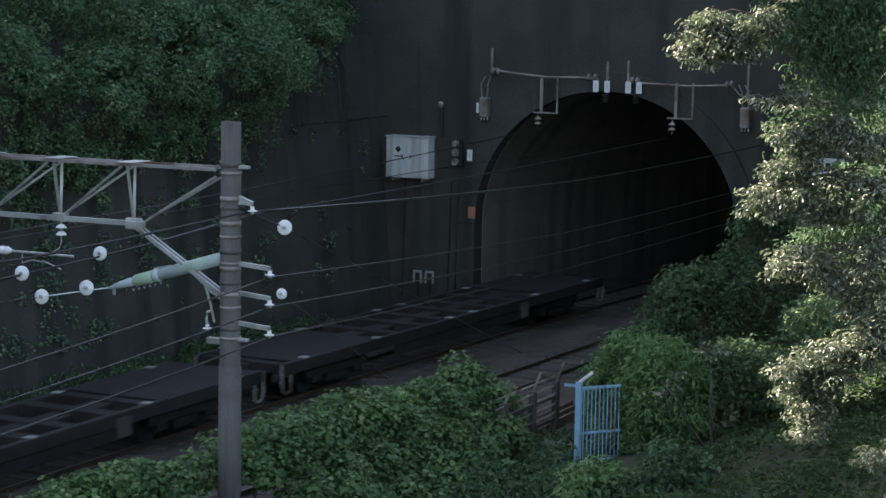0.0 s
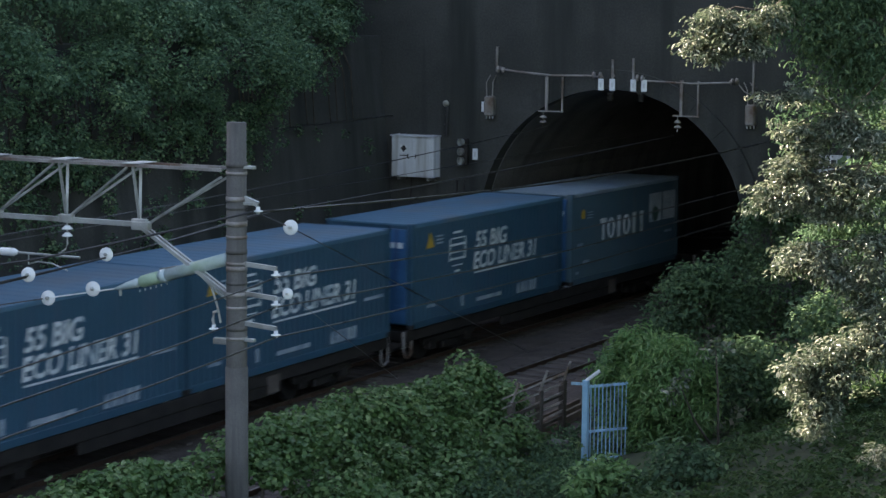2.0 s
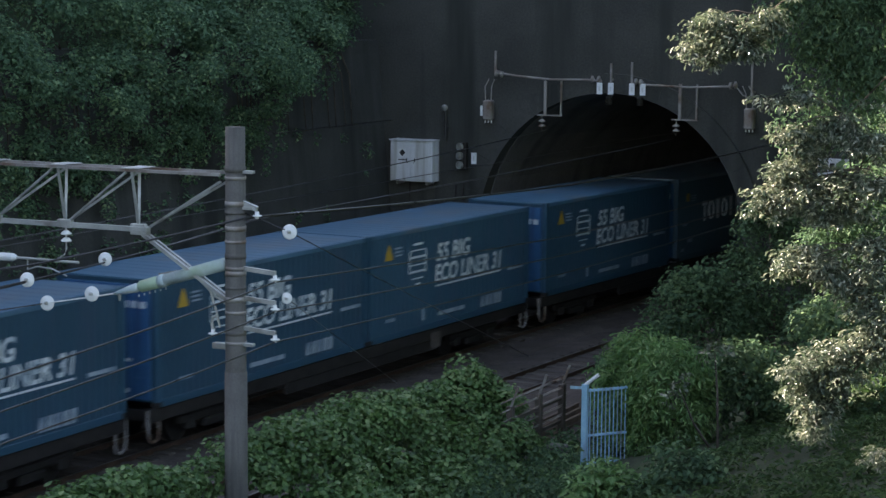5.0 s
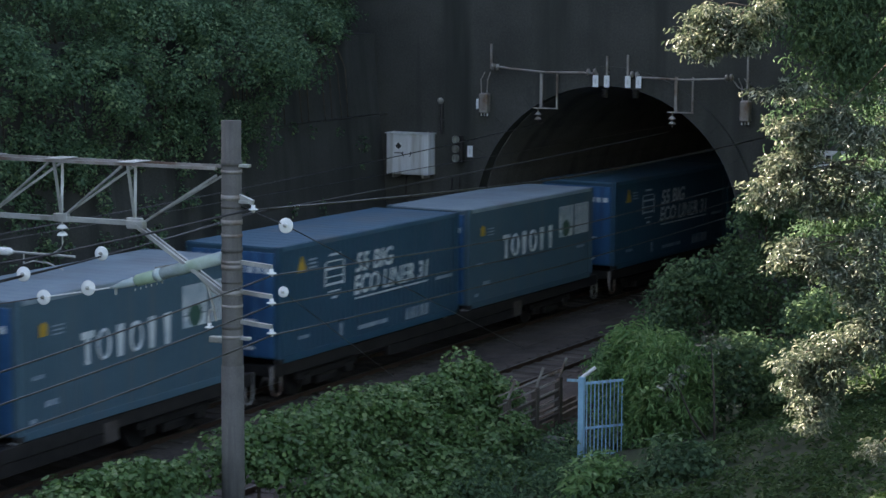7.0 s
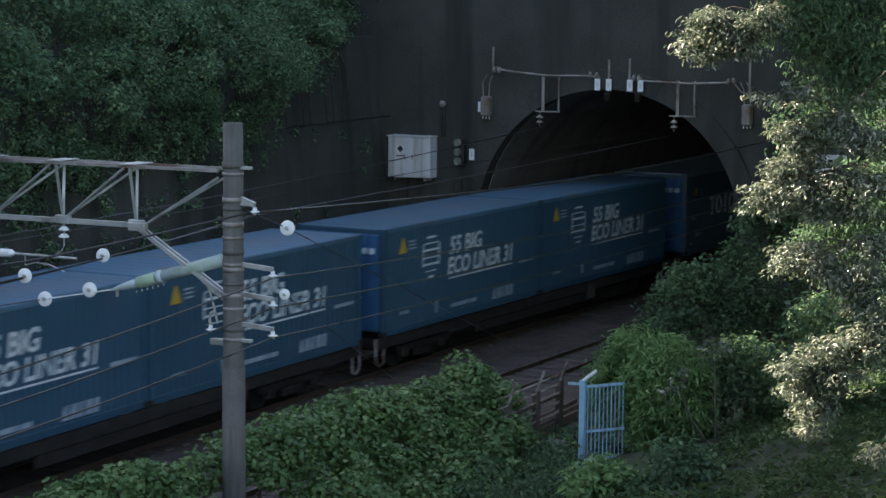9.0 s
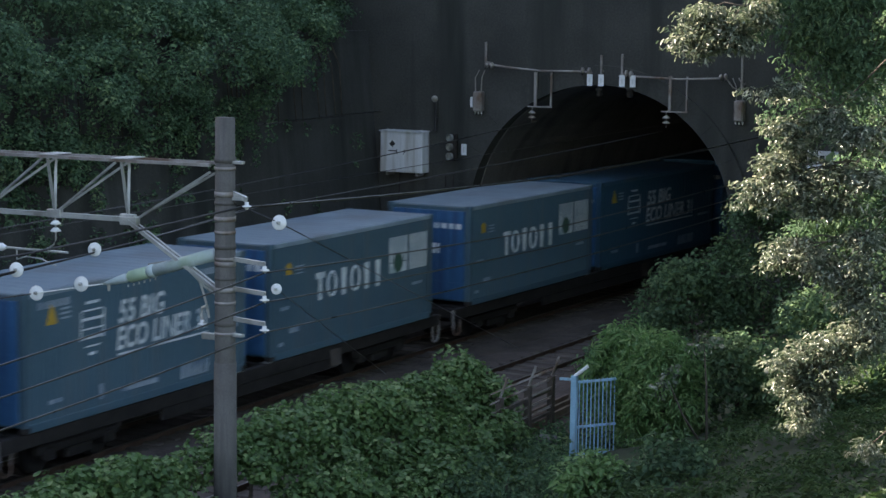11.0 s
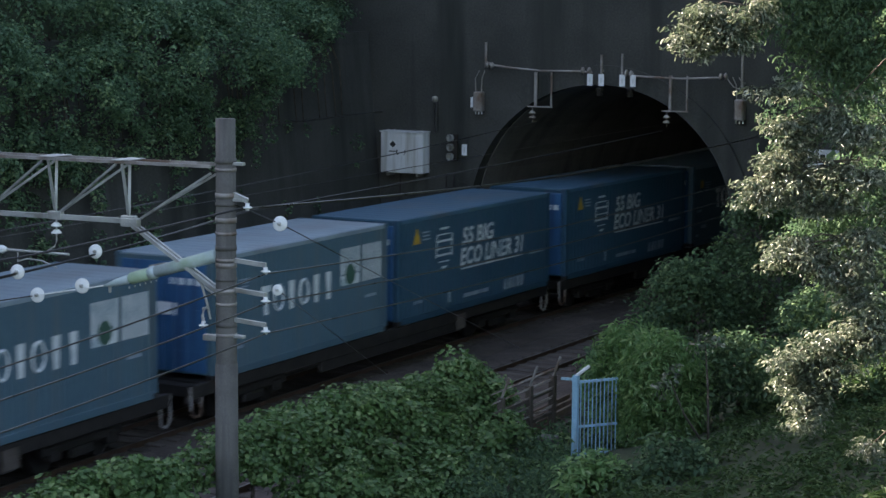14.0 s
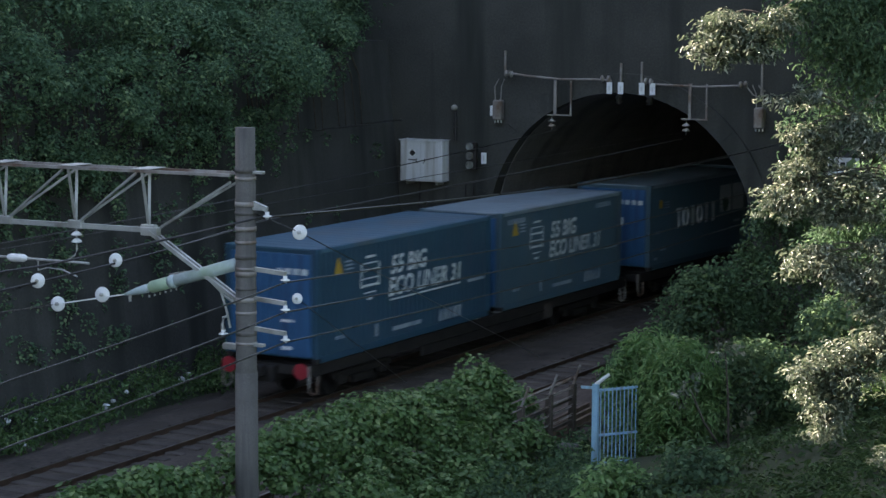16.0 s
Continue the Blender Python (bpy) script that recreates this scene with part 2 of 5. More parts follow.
def leaf_mesh(name, blobs, per_area, size, mat, seed, flat=0.8, up=0.5, hang=0.2, narrow=0.62, spread=0.28, jitter=0.42):
    """Many small folded leaves over clumps (x, y, z, radius)."""
    g = np.random.default_rng(seed)
    B = np.array(blobs, float)
    count = np.maximum((per_area * B[:, 3] ** 2).astype(int), 4)
    c = np.repeat(B, count, axis=0)
    n = len(c)
    d = g.normal(size=(n, 3))
    d[:, 2] += 0.25
    d /= np.linalg.norm(d, axis=1, keepdims=True)
    r = c[:, 3] * (1 - spread * 1.6 + spread * 2.2 * g.random(n) ** 0.7)
    pos = c[:, :3] + d * r[:, None] * np.array([1, 1, flat])
    nor = d * 0.55 + np.array([0, 0, up]) + g.normal(size=(n, 3)) * jitter
    nor /= np.linalg.norm(nor, axis=1, keepdims=True)
    t = g.normal(size=(n, 3)) + d * 0.8
    t[:, 2] -= hang * 3
    t -= nor * (t * nor).sum(1, keepdims=True)
    t /= np.linalg.norm(t, axis=1, keepdims=True)
    b = np.cross(nor, t)
    L = (size * (0.6 + 0.8 * g.random(n)))[:, None]
    w = L * narrow
    v = np.empty((n, 6, 3))
    v[:, 0] = pos - t * L * 0.5
    v[:, 1] = pos - t * L * 0.12 + b * w * 0.5 + nor * L * 0.10
    v[:, 2] = pos + t * L * 0.22 + b * w * 0.40 + nor * L * 0.06
    v[:, 3] = pos + t * L * 0.5 - nor * L * 0.14
    v[:, 4] = pos + t * L * 0.22 - b * w * 0.40 + nor * L * 0.06
    v[:, 5] = pos - t * L * 0.12 - b * w * 0.5 + nor * L * 0.10
    base = np.arange(n)[:, None] * 6
    f = np.concatenate([base + np.array([0, 3, 2, 1]), base + np.array([0, 5, 4, 3])], axis=1).reshape(-1)
    me = bpy.data.meshes.new(name)
    me.vertices.add(n * 6)
    me.vertices.foreach_set("co", v.reshape(-1))
    me.loops.add(n * 8)
    me.loops.foreach_set("vertex_index", f.astype(np.int32))
    me.polygons.add(n * 2)
    me.polygons.foreach_set("loop_start", np.arange(0, n * 8, 4, dtype=np.int32))
    me.update(calc_edges=True)
    me.materials.append(mat)
    return me


def writing(name, text, size, m, mat, parent, slant=0.0, width=1.0):
    """Lettering as thin raised mesh of that width, lying at the pose m."""
    cu = bpy.data.curves.new(name, "FONT")
    cu.body, cu.size, cu.extrude, cu.shear, cu.offset = text, size, 0.002, slant, 0.022 * size
    cu.resolution_u = 3
    tmp = new(name, cu)
    me = bpy.data.meshes.new_from_object(tmp.evaluated_get(bpy.context.evaluated_depsgraph_get()))
    bpy.data.objects.remove(tmp)
    stretch = width / max(v.co.x for v in me.vertices)
    me.transform(m @ Matrix.Diagonal((stretch, 1, 1, 1)))
    me.materials.clear()
    me.materials.append(mat)
    return part(name, me, mat, parent)


# ---- the ground ----
TRACK_GAP = 3.93                  # from the far track's middle to the near one's
BEND_0, BEND_1 = 25.2, 66.0       # the tracks curve between these, and run straight beyond


def track_x(y):
    """The middle of the far track: a gentle right-hand curve into the tunnel."""
    q = min(max(y, BEND_0), BEND_1) - 42
    return -23.895 + 0.037 * q + 0.0011 * q * q + max(0, y - BEND_1) * 0.0898


def track_turn(y):
    """The track's heading, in degrees from the y axis."""
    return -math.degrees(math.atan(0.037 + 0.0022 * (min(max(y, BEND_0), BEND_1) - 42)))


FACE = 57.5
ARCH_X, ARCH_Z, ARCH_R = -21.72, 2.45, 4.15


def smooth_step(a, b, x):
    t = min(1, max(0, (x - a) / (b - a)))
    return t * t * (3 - 2 * t)


def ground_height(x, y):
    z = -0.45
    z += max(0, x + 15.6) * 0.30 * (1 - 0.55 * smooth_step(2, 30, x)) * smooth_step(-15.6, -14.2, x)
    if x < -29.2:
        z += 8.4 * smooth_step(-29.6, -31.2, x) + max(0, -31 - x) * 1.15 * (1 - smooth_step(-42, -60, x) * 0.5) * 1.0
        # crest height, out of view, is chosen to shade the cutting
        z = min(z, 22.5 + 0.8 * math.sin(y * 0.11) + 0.5 * math.sin(y * 0.31 + 1))
        if 44.3 < y < 49.7:      # a notch added in the unseen crest to let sun onto the wires
            z = min(z, 16.6)
    if y > FACE + 0.9:
        z = max(z, 11 + 9 * smooth_step(FACE + 1, FACE + 30, y) + 0.2 * abs(x + 20) * smooth_step(-20, -60, x))
    rough = 0.35 if (x < -31 or x > -15 or y > FACE + 2) else 0.05
    return z + rough * noise.noise(Vector((x * 0.35, y * 0.35, 0)))


xs_line = [-2500, -700, -200, -90, -60] + [-50 + 1.0 * i for i in range(20)] + [-30.4 + 0.4 * i for i in range(6)] + [-28 + 0.8 * i for i in range(50)] + [20, 60, 200, 700, 2500]
ys_line = [-2500, -800, -420, -200, -100, -50] + [-30 + 1.5 * i for i in range(58)] + [44.2, 44.4, 49.6, 49.8] + [57.2, 58.3, 58.5, 59.5, 61, 64, 70, 80, 95, 120, 200, 480, 900, 2500]
xs_line, ys_line = sorted(set(xs_line)), sorted(set(ys_line))
verts = [(x, y, ground_height(x, y)) for y in ys_line for x in xs_line]
nx = len(xs_line)
# the hill over the tunnel keeps the bore free
inside = lambda i, j: xs_line[i] >= -27.5 and xs_line[i + 1] <= -15.5 and ys_line[j] >= 57.1 and ys_line[j + 1] <= 58.6
faces = [(j * nx + i, j * nx + i + 1, (j + 1) * nx + i + 1, (j + 1) * nx + i) for j in range(len(ys_line) - 1) for i in range(nx - 1) if not inside(i, j)]
me = bpy.data.meshes.new("ground")
me.from_pydata(verts, [], faces)
for f in me.polygons:
    f.use_smooth = True
me.materials.append(M_SOIL)
tagged(new("ground", me), "dark leafy soil of a railway cutting with wooded banks", "ground", kind="structure")

# ballast bed with a rounded shoulder, under both tracks
prof = [(-27.0, -0.42), (-26.2, -0.30), (-25.6, -0.12), (-22.0, -0.12), (-21.8, -0.16), (-21.6, -0.12), (-18.0, -0.12), (-17.4, -0.26), (-16.4, -0.44)]
ys_b = [-430, -100, -20] + [10 + 0.5 * i for i in range(100)] + [62, 80, 200, 480]


def ballast_point(x, z, y):
    return (x + track_x(y) + 23.79, y, z + (0.035 * noise.noise(Vector((x * 4, y * 4, 3))) if 5 < y < 62 else 0))


xs_b = []
for (a, za), (b, zb) in zip(prof, prof[1:]):
    k = max(1, int((b - a) / 0.3))
    xs_b += [(a + (b - a) * i / k, za + (zb - za) * i / k) for i in range(k)]
xs_b.append(prof[-1])
me = bpy.data.meshes.new("ballast_bed")
me.from_pydata([ballast_point(x, z, y) for y in ys_b for x, z in xs_b], [],
               [(j * len(xs_b) + i, j * len(xs_b) + i + 1, (j + 1) * len(xs_b) + i + 1, (j + 1) * len(xs_b) + i) for j in range(len(ys_b) - 1) for i in range(len(xs_b) - 1)])
me.materials.append(M_BALLAST)
tagged(new("ballast_bed", me), "brown crushed-stone ballast bed under two tracks", "ballast", kind="structure")


def swept(bm, x0, x1, z0, z1):
    """A bar of that section along the curved track."""
    ys = [-430, 0, 20] + [25 + 1.5 * i for i in range(29)] + [120, 480]
    rings = [[bm.verts.new((track_x(y) + x, y, z)) for x, z in ((x0, z0), (x1, z0), (x1, z1), (x0, z1))] for y in ys]
    for a, b in zip(rings, rings[1:]):
        for k in range(4):
            bm.faces.new((a[k], a[(k + 1) % 4], b[(k + 1) % 4], b[k]))
    return bm


def build_track(off):
    t = thing("railway_track", "narrow-gauge railway track with rusty rails and worn tops", "track", "parallel tracks", kind="structure")
    for s in (-1, 1):
        bm = bmesh.new()
        cx = off + s * 0.5665
        for x, z0, z1 in ((0.065, -0.15, -0.125), (0.010, -0.125, -0.035), (0.032, -0.035, -0.004)):
            swept(bm, cx - x, cx + x, z0, z1)
        r = part("rail", bm, M_RAIL, t)
        part("running_surface", swept(bmesh.new(), cx - 0.026, cx + 0.026, -0.003, 0.0), M_RAILTOP, r, "bright worn rail top")
    rest = bmesh.new()
    for k in range(int(-60 / 0.6), int(120 / 0.6)):
        y = k * 0.6
        if not 15 < y < 60:
            box(rest, (track_x(y) + off - 1.0, y - 0.12, -0.3), (track_x(y) + off + 1.0, y + 0.12, -0.09))
    o = part("distant_sleepers", rest, M_SLEEPER, t)
    o["kind"] = "stuff"
    return t


track_a, track_b = build_track(0.0), build_track(TRACK_GAP)

# ---- tunnel: head wall with an arch, ring of stones, bore ----


def arch_points(r, n=28, foot=-0.6):
    pts = [(ARCH_X + r, foot)] + [(ARCH_X + r * math.cos(math.pi * k / n), ARCH_Z + r * math.sin(math.pi * k / n)) for k in range(n + 1)] + [(ARCH_X - r, foot)]
    return pts


def head_wall():
    bm = bmesh.new()
    inner = arch_points(ARCH_R)
    outer = []
    for x, z in inner:
        dx, dz = x - ARCH_X, z - ARCH_Z
        if z <= ARCH_Z + 0.01:
            outer.append((ARCH_X + math.copysign(16, dx) - 0.0, z))
        else:
            k = min(16 / max(abs(dx), 1e-6), 12.5 / max(dz, 1e-6))
            outer.append((ARCH_X + dx * k, ARCH_Z + dz * k))
    for y0, y1 in ((FACE, FACE + 0.9),):
        f0 = [bm.verts.new((x, y0, z)) for x, z in inner]
        g0 = [bm.verts.new((x, y0, z)) for x, z in outer]
        f1 = [bm.verts.new((x, y1, z)) for x, z in inner]
        g1 = [bm.verts.new((x, y1, z)) for x, z in outer]
        for a in range(len(inner) - 1):
            bm.faces.new((f0[a], f0[a + 1], g0[a + 1], g0[a]))
            bm.faces.new((f1[a + 1], f1[a], g1[a], g1[a + 1]))
            bm.faces.new((f0[a + 1], f0[a], f1[a], f1[a + 1]))
            bm.faces.new((g0[a], g0[a + 1], g1[a + 1], g1[a]))
    bmesh.ops.recalc_face_normals(bm, faces=bm.faces)
    return bm


portal = tagged(new("wall_portal", mesh_of("wall_portal", head_wall(), M_CONCRETE)), "sooty concrete head wall round a tunnel mouth", "tunnel portal", kind="structure")


def ring_stone(a0, a1, r0, r1, y0, y1):
    bm = bmesh.new()
    n = 3
    q = []
    for y in (y0, y1):
        for r in (r0, r1):
            q.append([bm.verts.new((ARCH_X + r * math.cos(a0 + (a1 - a0) * k / n), y, ARCH_Z + r * math.sin(a0 + (a1 - a0) * k / n))) for k in range(n + 1)])
    for k in range(n):
        bm.faces.new((q[0][k], q[0][k + 1], q[1][k + 1], q[1][k]))
        bm.faces.new((q[2][k + 1], q[2][k], q[3][k], q[3][k + 1]))
        bm.faces.new((q[1][k], q[1][k + 1], q[3][k + 1], q[3][k]))
        bm.faces.new((q[0][k + 1], q[0][k], q[2][k], q[2][k + 1]))
    for k in (0, n):
        bm.faces.new((q[0][k], q[1][k], q[3][k], q[2][k]))
    bmesh.ops.recalc_face_normals(bm, faces=bm.faces)
    return bm


for k in range(13):
    a0, a1 = math.pi * k / 13 + 0.0006, math.pi * (k + 1) / 13 - 0.0006
    part("ring_stone", ring_stone(a0, a1, ARCH_R - 0.02, ARCH_R + 0.55, FACE - 0.14, FACE + 0.002), M_CONCRETE, portal)
for s in (-1, 1):
    for k in range(4):
        z0 = -0.5 + k * 0.735
        x0, x1 = sorted((ARCH_X + s * (ARCH_R - 0.02), ARCH_X + s * (ARCH_R + 0.55)))
        part("ring_stone", boxm((x0, FACE - 0.14, z0 + 0.002), (x1, FACE + 0.002, z0 + 0.733), 0.004), M_CONCRETE, portal)

bm = bmesh.new()
pts = arch_points(ARCH_R + 0.01)
LINING_YS = (FACE + 0.5, 60, 62, 64, 66, 70, 90, 150, 480)
rows = [[bm.verts.new((x + track_x(y) - track_x(FACE), y, z)) for x, z in pts] for y in LINING_YS]
for a, b in zip(rows, rows[1:]):
    for k in range(len(pts) - 1):
        bm.faces.new((a[k], a[k + 1], b[k + 1], b[k]))
bm.faces.new(rows[-1])
outer = [[bm.verts.new((ARCH_X + (x - ARCH_X) * 1.12 + track_x(y) - track_x(FACE), y, z + (0.5 if z > 0 else -0.1))) for x, z in pts] for y in LINING_YS]
for k in range(len(pts) - 1):
    for a, b in zip(outer, outer[1:]):
        bm.faces.new((a[k + 1], a[k], b[k], b[k + 1]))
    bm.faces.new((rows[0][k + 1], rows[0][k], outer[0][k], outer[0][k + 1]))
tagged(new("tunnel_lining", mesh_of("tunnel_lining", bm, M_LINING)), "soot-blackened concrete lining of a two-track tunnel", "tunnel", kind="structure")

# retaining wall along the far side
bm = bmesh.new()
cut = [(-28.6, -0.6), (-29.35, 7.6), (-29.35, 8.0), (-30.4, 8.0), (-30.4, -0.6)]
rows = [[bm.verts.new((x, y, z)) for x, z in cut] for y in (-60, FACE - 0.02)]
for k in range(len(cut)):
    bm.faces.new((rows[0][k], rows[0][(k + 1) % len(cut)], rows[1][(k + 1) % len(cut)], rows[1][k]))
bm.faces.new(rows[0])
bm.faces.new(rows[1][::-1])
bmesh.ops.recalc_face_normals(bm, faces=bm.faces)
tagged(new("wall_far_side", mesh_of("wall_far_side", bm, M_CONCRETE)), "dark stained concrete retaining wall beside the far track", "retaining wall", kind="structure")

# ---- the train ----
DECK, LONG, SHORT, WIDE, HIGH = 1.02, 8.68, 7.70, 1.245, 2.63
SIDE = WIDE + 0.004
PITCH, SLOT = 18.56, 8.78        # from wagon to wagon, and from slot to slot on one wagon
FIRST = 16.57 - SLOT / 2         # the middle of the first loaded wagon at 0 s
MARKED = 9.41                    # the length to which the marks on a side are laid out


def on_side(y, z):
    """The pose of flat lettering on the container's side: x runs along it, y up."""
    return Matrix.Translation((SIDE, y, z)) @ Matrix(((0, 0, 1, 0), (1, 0, 0, 0), (0, 1, 0, 0), (0, 0, 0, 1)))


def on_end(x, z):
    return Matrix.Translation((x, -0.03, z)) @ Matrix(((1, 0, 0, 0), (0, 0, -1, 0), (0, 1, 0, 0), (0, 0, 0, 1)))


def plate(name, y0, y1, z0, z1, mat, parent, slant=0.0, label="", x=SIDE):
    bm = bmesh.new()
    q = [bm.verts.new(v) for v in ((x, y0, z0), (x, y1, z0), (x, y1 + slant, z1), (x, y0 + slant, z1))]
    w = [bm.verts.new((v.co.x + 0.005, v.co.y, v.co.z)) for v in q]
    bm.faces.new(w)
    for k in range(4):
        bm.faces.new((q[k], q[(k + 1) % 4], w[(k + 1) % 4], w[k]))
    return part(name, bm, mat, parent, label)


def end_plate(name, x0, x1, z0, z1, mat, parent, label=""):
    return part(name, boxm((x0, -0.034, z0), (x1, -0.026, z1)), mat, parent, label)


def container_shell(c, paint, roof, end, L=LONG):
    W, H = WIDE, HIGH
    # one folded sheet runs round the body: shallow upright ribs on both sides
    n = 36
    half = [(W - 0.03, 0.03)]
    for k in range(n):
        y = 0.25 + (L - 0.5) * (k + 0.5) / n
        half += [(W - 0.03, y - 0.085), (W - 0.004, y - 0.055), (W - 0.004, y + 0.055), (W - 0.03, y + 0.085)]
    half.append((W - 0.03, L - 0.03))
    outline = half + [(-x, y) for x, y in reversed(half)]
    bm = bmesh.new()
    low = [bm.verts.new((x, y, 0.10)) for x, y in outline]
    top = [bm.verts.new((x, y, H - 0.05)) for x, y in outline]
    for k in range(len(outline)):
        bm.faces.new((low[k], low[(k + 1) % len(low)], top[(k + 1) % len(low)], top[k]))
    for k in range(len(half) - 1):
        j = len(outline) - 1 - k
        bm.faces.new((top[k], top[k + 1], top[j - 1], top[j]))
        bm.faces.new((low[k + 1], low[k], low[j], low[j - 1]))
    part("body", bm, paint, c)
    # roof sheet with low cross ribs
    line = [(0.0, H - 0.007)]
    for k in range(18):
        y = 0.35 + (L - 0.7) * (k + 0.5) / 18
        line += [(y - 0.16, H - 0.007), (y - 0.13, H), (y + 0.13, H), (y + 0.16, H - 0.007)]
    line.append((L, H - 0.007))
    bm = bmesh.new()
    r0 = [bm.verts.new((-W + 0.065, y, z)) for y, z in line]
    r1 = [bm.verts.new((W - 0.065, y, z)) for y, z in line]
    b0 = [bm.verts.new((-W + 0.065, y, H - 0.045)) for y, z in line]
    b1 = [bm.verts.new((W - 0.065, y, H - 0.045)) for y, z in line]
    for k in range(len(line) - 1):
        bm.faces.new((r1[k], r1[k + 1], r0[k + 1], r0[k]))
        bm.faces.new((r0[k], r0[k + 1], b0[k + 1], b0[k]))
        bm.faces.new((r1[k + 1], r1[k], b1[k], b1[k + 1]))
    for k in (0, -1):
        bm.faces.new((r0[k], r1[k], b1[k], b0[k]))
    bmesh.ops.recalc_face_normals(bm, faces=bm.faces)
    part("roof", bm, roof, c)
    for s in (-1, 1):
        x0, x1 = sorted((s * (W - 0.06), s * W))
        part("bottom_rail", boxm((x0, 0.05, 0.0), (x1, L - 0.05, 0.16), 0.01), paint, c)
        # top rails take the roof tone as a painted highlight along the edge
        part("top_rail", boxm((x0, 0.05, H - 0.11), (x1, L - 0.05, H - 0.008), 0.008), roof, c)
        for y0 in (0.0, L - 0.16):
            part("corner_post", boxm((x0 - (0.08 if s > 0 else 0), y0, 0.0), (x1 + (0.08 if s < 0 else 0), y0 + 0.16, H - 0.004), 0.012), paint, c)
            for z0 in (0.0, H - 0.118):
                xa, xb = sorted((s * (W - 0.16), s * (W + 0.004)))
                part("corner_casting", boxm((xa, y0 - 0.004, z0), (xb, y0 + 0.164, z0 + 0.12), 0.012), M_STEELDARK if z0 == 0 else paint, c)
    for y, sgn in ((0.0, -1), (L, 1)):
        for s in (-1, 1):
            x0, x1 = sorted((0.015 * s, s * (W - 0.17)))
            ya, yb = (0.0, 0.035) if y == 0 else (L - 0.035, L)
            d = boxm((x0, ya - (0.02 if y == 0 else 0), 0.14), (x1, yb + (0.02 if y else 0), H - 0.14), 0.01)
            door = part("end_door", d, end, c, "ribbed bright blue door")
            for k in range(5):
                z0 = 0.26 + k * 0.44
                part("door_rib", boxm((x0 + 0.06, (ya - 0.028) if y == 0 else yb, z0), (x1 - 0.06, ya if y == 0 else yb + 0.028, z0 + 0.34)), end, door)
            for off in (0.28, 0.62):
                yy = -0.06 if y == 0 else L + 0.06
                rod = part("lock_rod", tubem([(s * off, yy, 0.12), (s * off, yy, H - 0.12)], 0.017, 6), M_BLUEEND, door)


def blue_container(paint, roof, end, name_label, worn, L=LONG):
    c = thing("freight_container", name_label, "container", "containers on the train")
    container_shell(c, paint, roof, end, L)
    shell = set(c.children)
    writing("lettering", "55 BIG", 0.62, on_side(3.62, 1.70), M_LETTER, c, slant=0.18, width=2.0)
    writing("lettering", "ECO LINER 31", 0.62, on_side(3.52, 1.17), M_LETTER, c, slant=0.18, width=4.05)
    plate("underline", 3.6, 7.55, 1.05, 1.09, M_LETTER, c)
    # striped round emblem: plain bars of a disc
    for k, (z, half) in enumerate(((2.20, 0.26), (2.06, 0.40), (1.88, 0.42), (1.70, 0.42), (1.52, 0.40), (1.36, 0.30), (1.20, 0.14))):
        plate("emblem_bar", 2.56 - half, 2.56 + half, z, z + (0.03 if k % 2 else 0.055), M_LETTER, c, 0.03, "white emblem stripe")
    for s in (-1, 1):
        plate("emblem_bar", 2.56 + s * 0.45 - 0.03, 2.56 + s * 0.45 + 0.03, 1.50, 2.06, M_LETTER, c, 0.03)
    m = bmesh.new()
    q = [m.verts.new((SIDE + 0.005, 1.0 + dy, 2.12 + dz)) for dy, dz in ((-0.22, -0.16), (0.22, -0.16), (0.03, 0.22), (-0.03, 0.22))]
    m.faces.new(q)
    part("warning_mark", m, M_YELLOW, c, "yellow warning mark")
    for k in range(3):
        plate("small_writing", 1.32, 1.72, 2.2 - k * 0.09, 2.24 - k * 0.09, M_FAINT, c)
    for y0, y1, z0, z1 in ((0.85, 1.35, 0.45, 0.53), (2.83, 2.97, 0.28, 0.58), (3.75, 5.3, 0.30, 0.40), (8.0, 9.0, 1.02, 1.10)):
        plate("small_writing", y0, y1, z0, z1, M_FAINT, c)
    for k in range(5):
        plate("serial_bar", 6.3 + k * 0.27, 6.3 + k * 0.27 + 0.2, 0.22, 0.50, M_FAINT, c, slant=0.04)
    for k in range(4):
        end_plate("serial_bar", 0.18 + k * 0.22, 0.18 + k * 0.22 + 0.16, 2.02, 2.16, M_LETTER, c)
    for k in range(8):
        end_plate("serial_bar", -0.92, -0.82, 1.25 + k * 0.15, 1.25 + k * 0.15 + 0.11, M_FAINT, c)
    end_plate("yellow_mark", -0.68, -0.5, 1.02, 1.16, M_YELLOW, c)
    for x0, x1, z0, z1 in ((-0.9, -0.55, 0.42, 0.62), (0.25, 0.6, 0.28, 0.36), (0.28, 0.65, 0.92, 0.98)):
        end_plate("label_plate", x0, x1, z0, z1, M_WHITE, c)
    if worn:
        for y0 in (0.5, 7.2):
            for k in range(5):
                plate("small_writing", y0 + k * 0.25, y0 + k * 0.25 + 0.18, 2.28, 2.42, M_FAINT, c)
    for o in c.children:
        if o not in shell:          # the marks keep their share of a shorter side
            o.data.transform(Matrix.Diagonal((1, L / MARKED, 1, 1)))
    return c


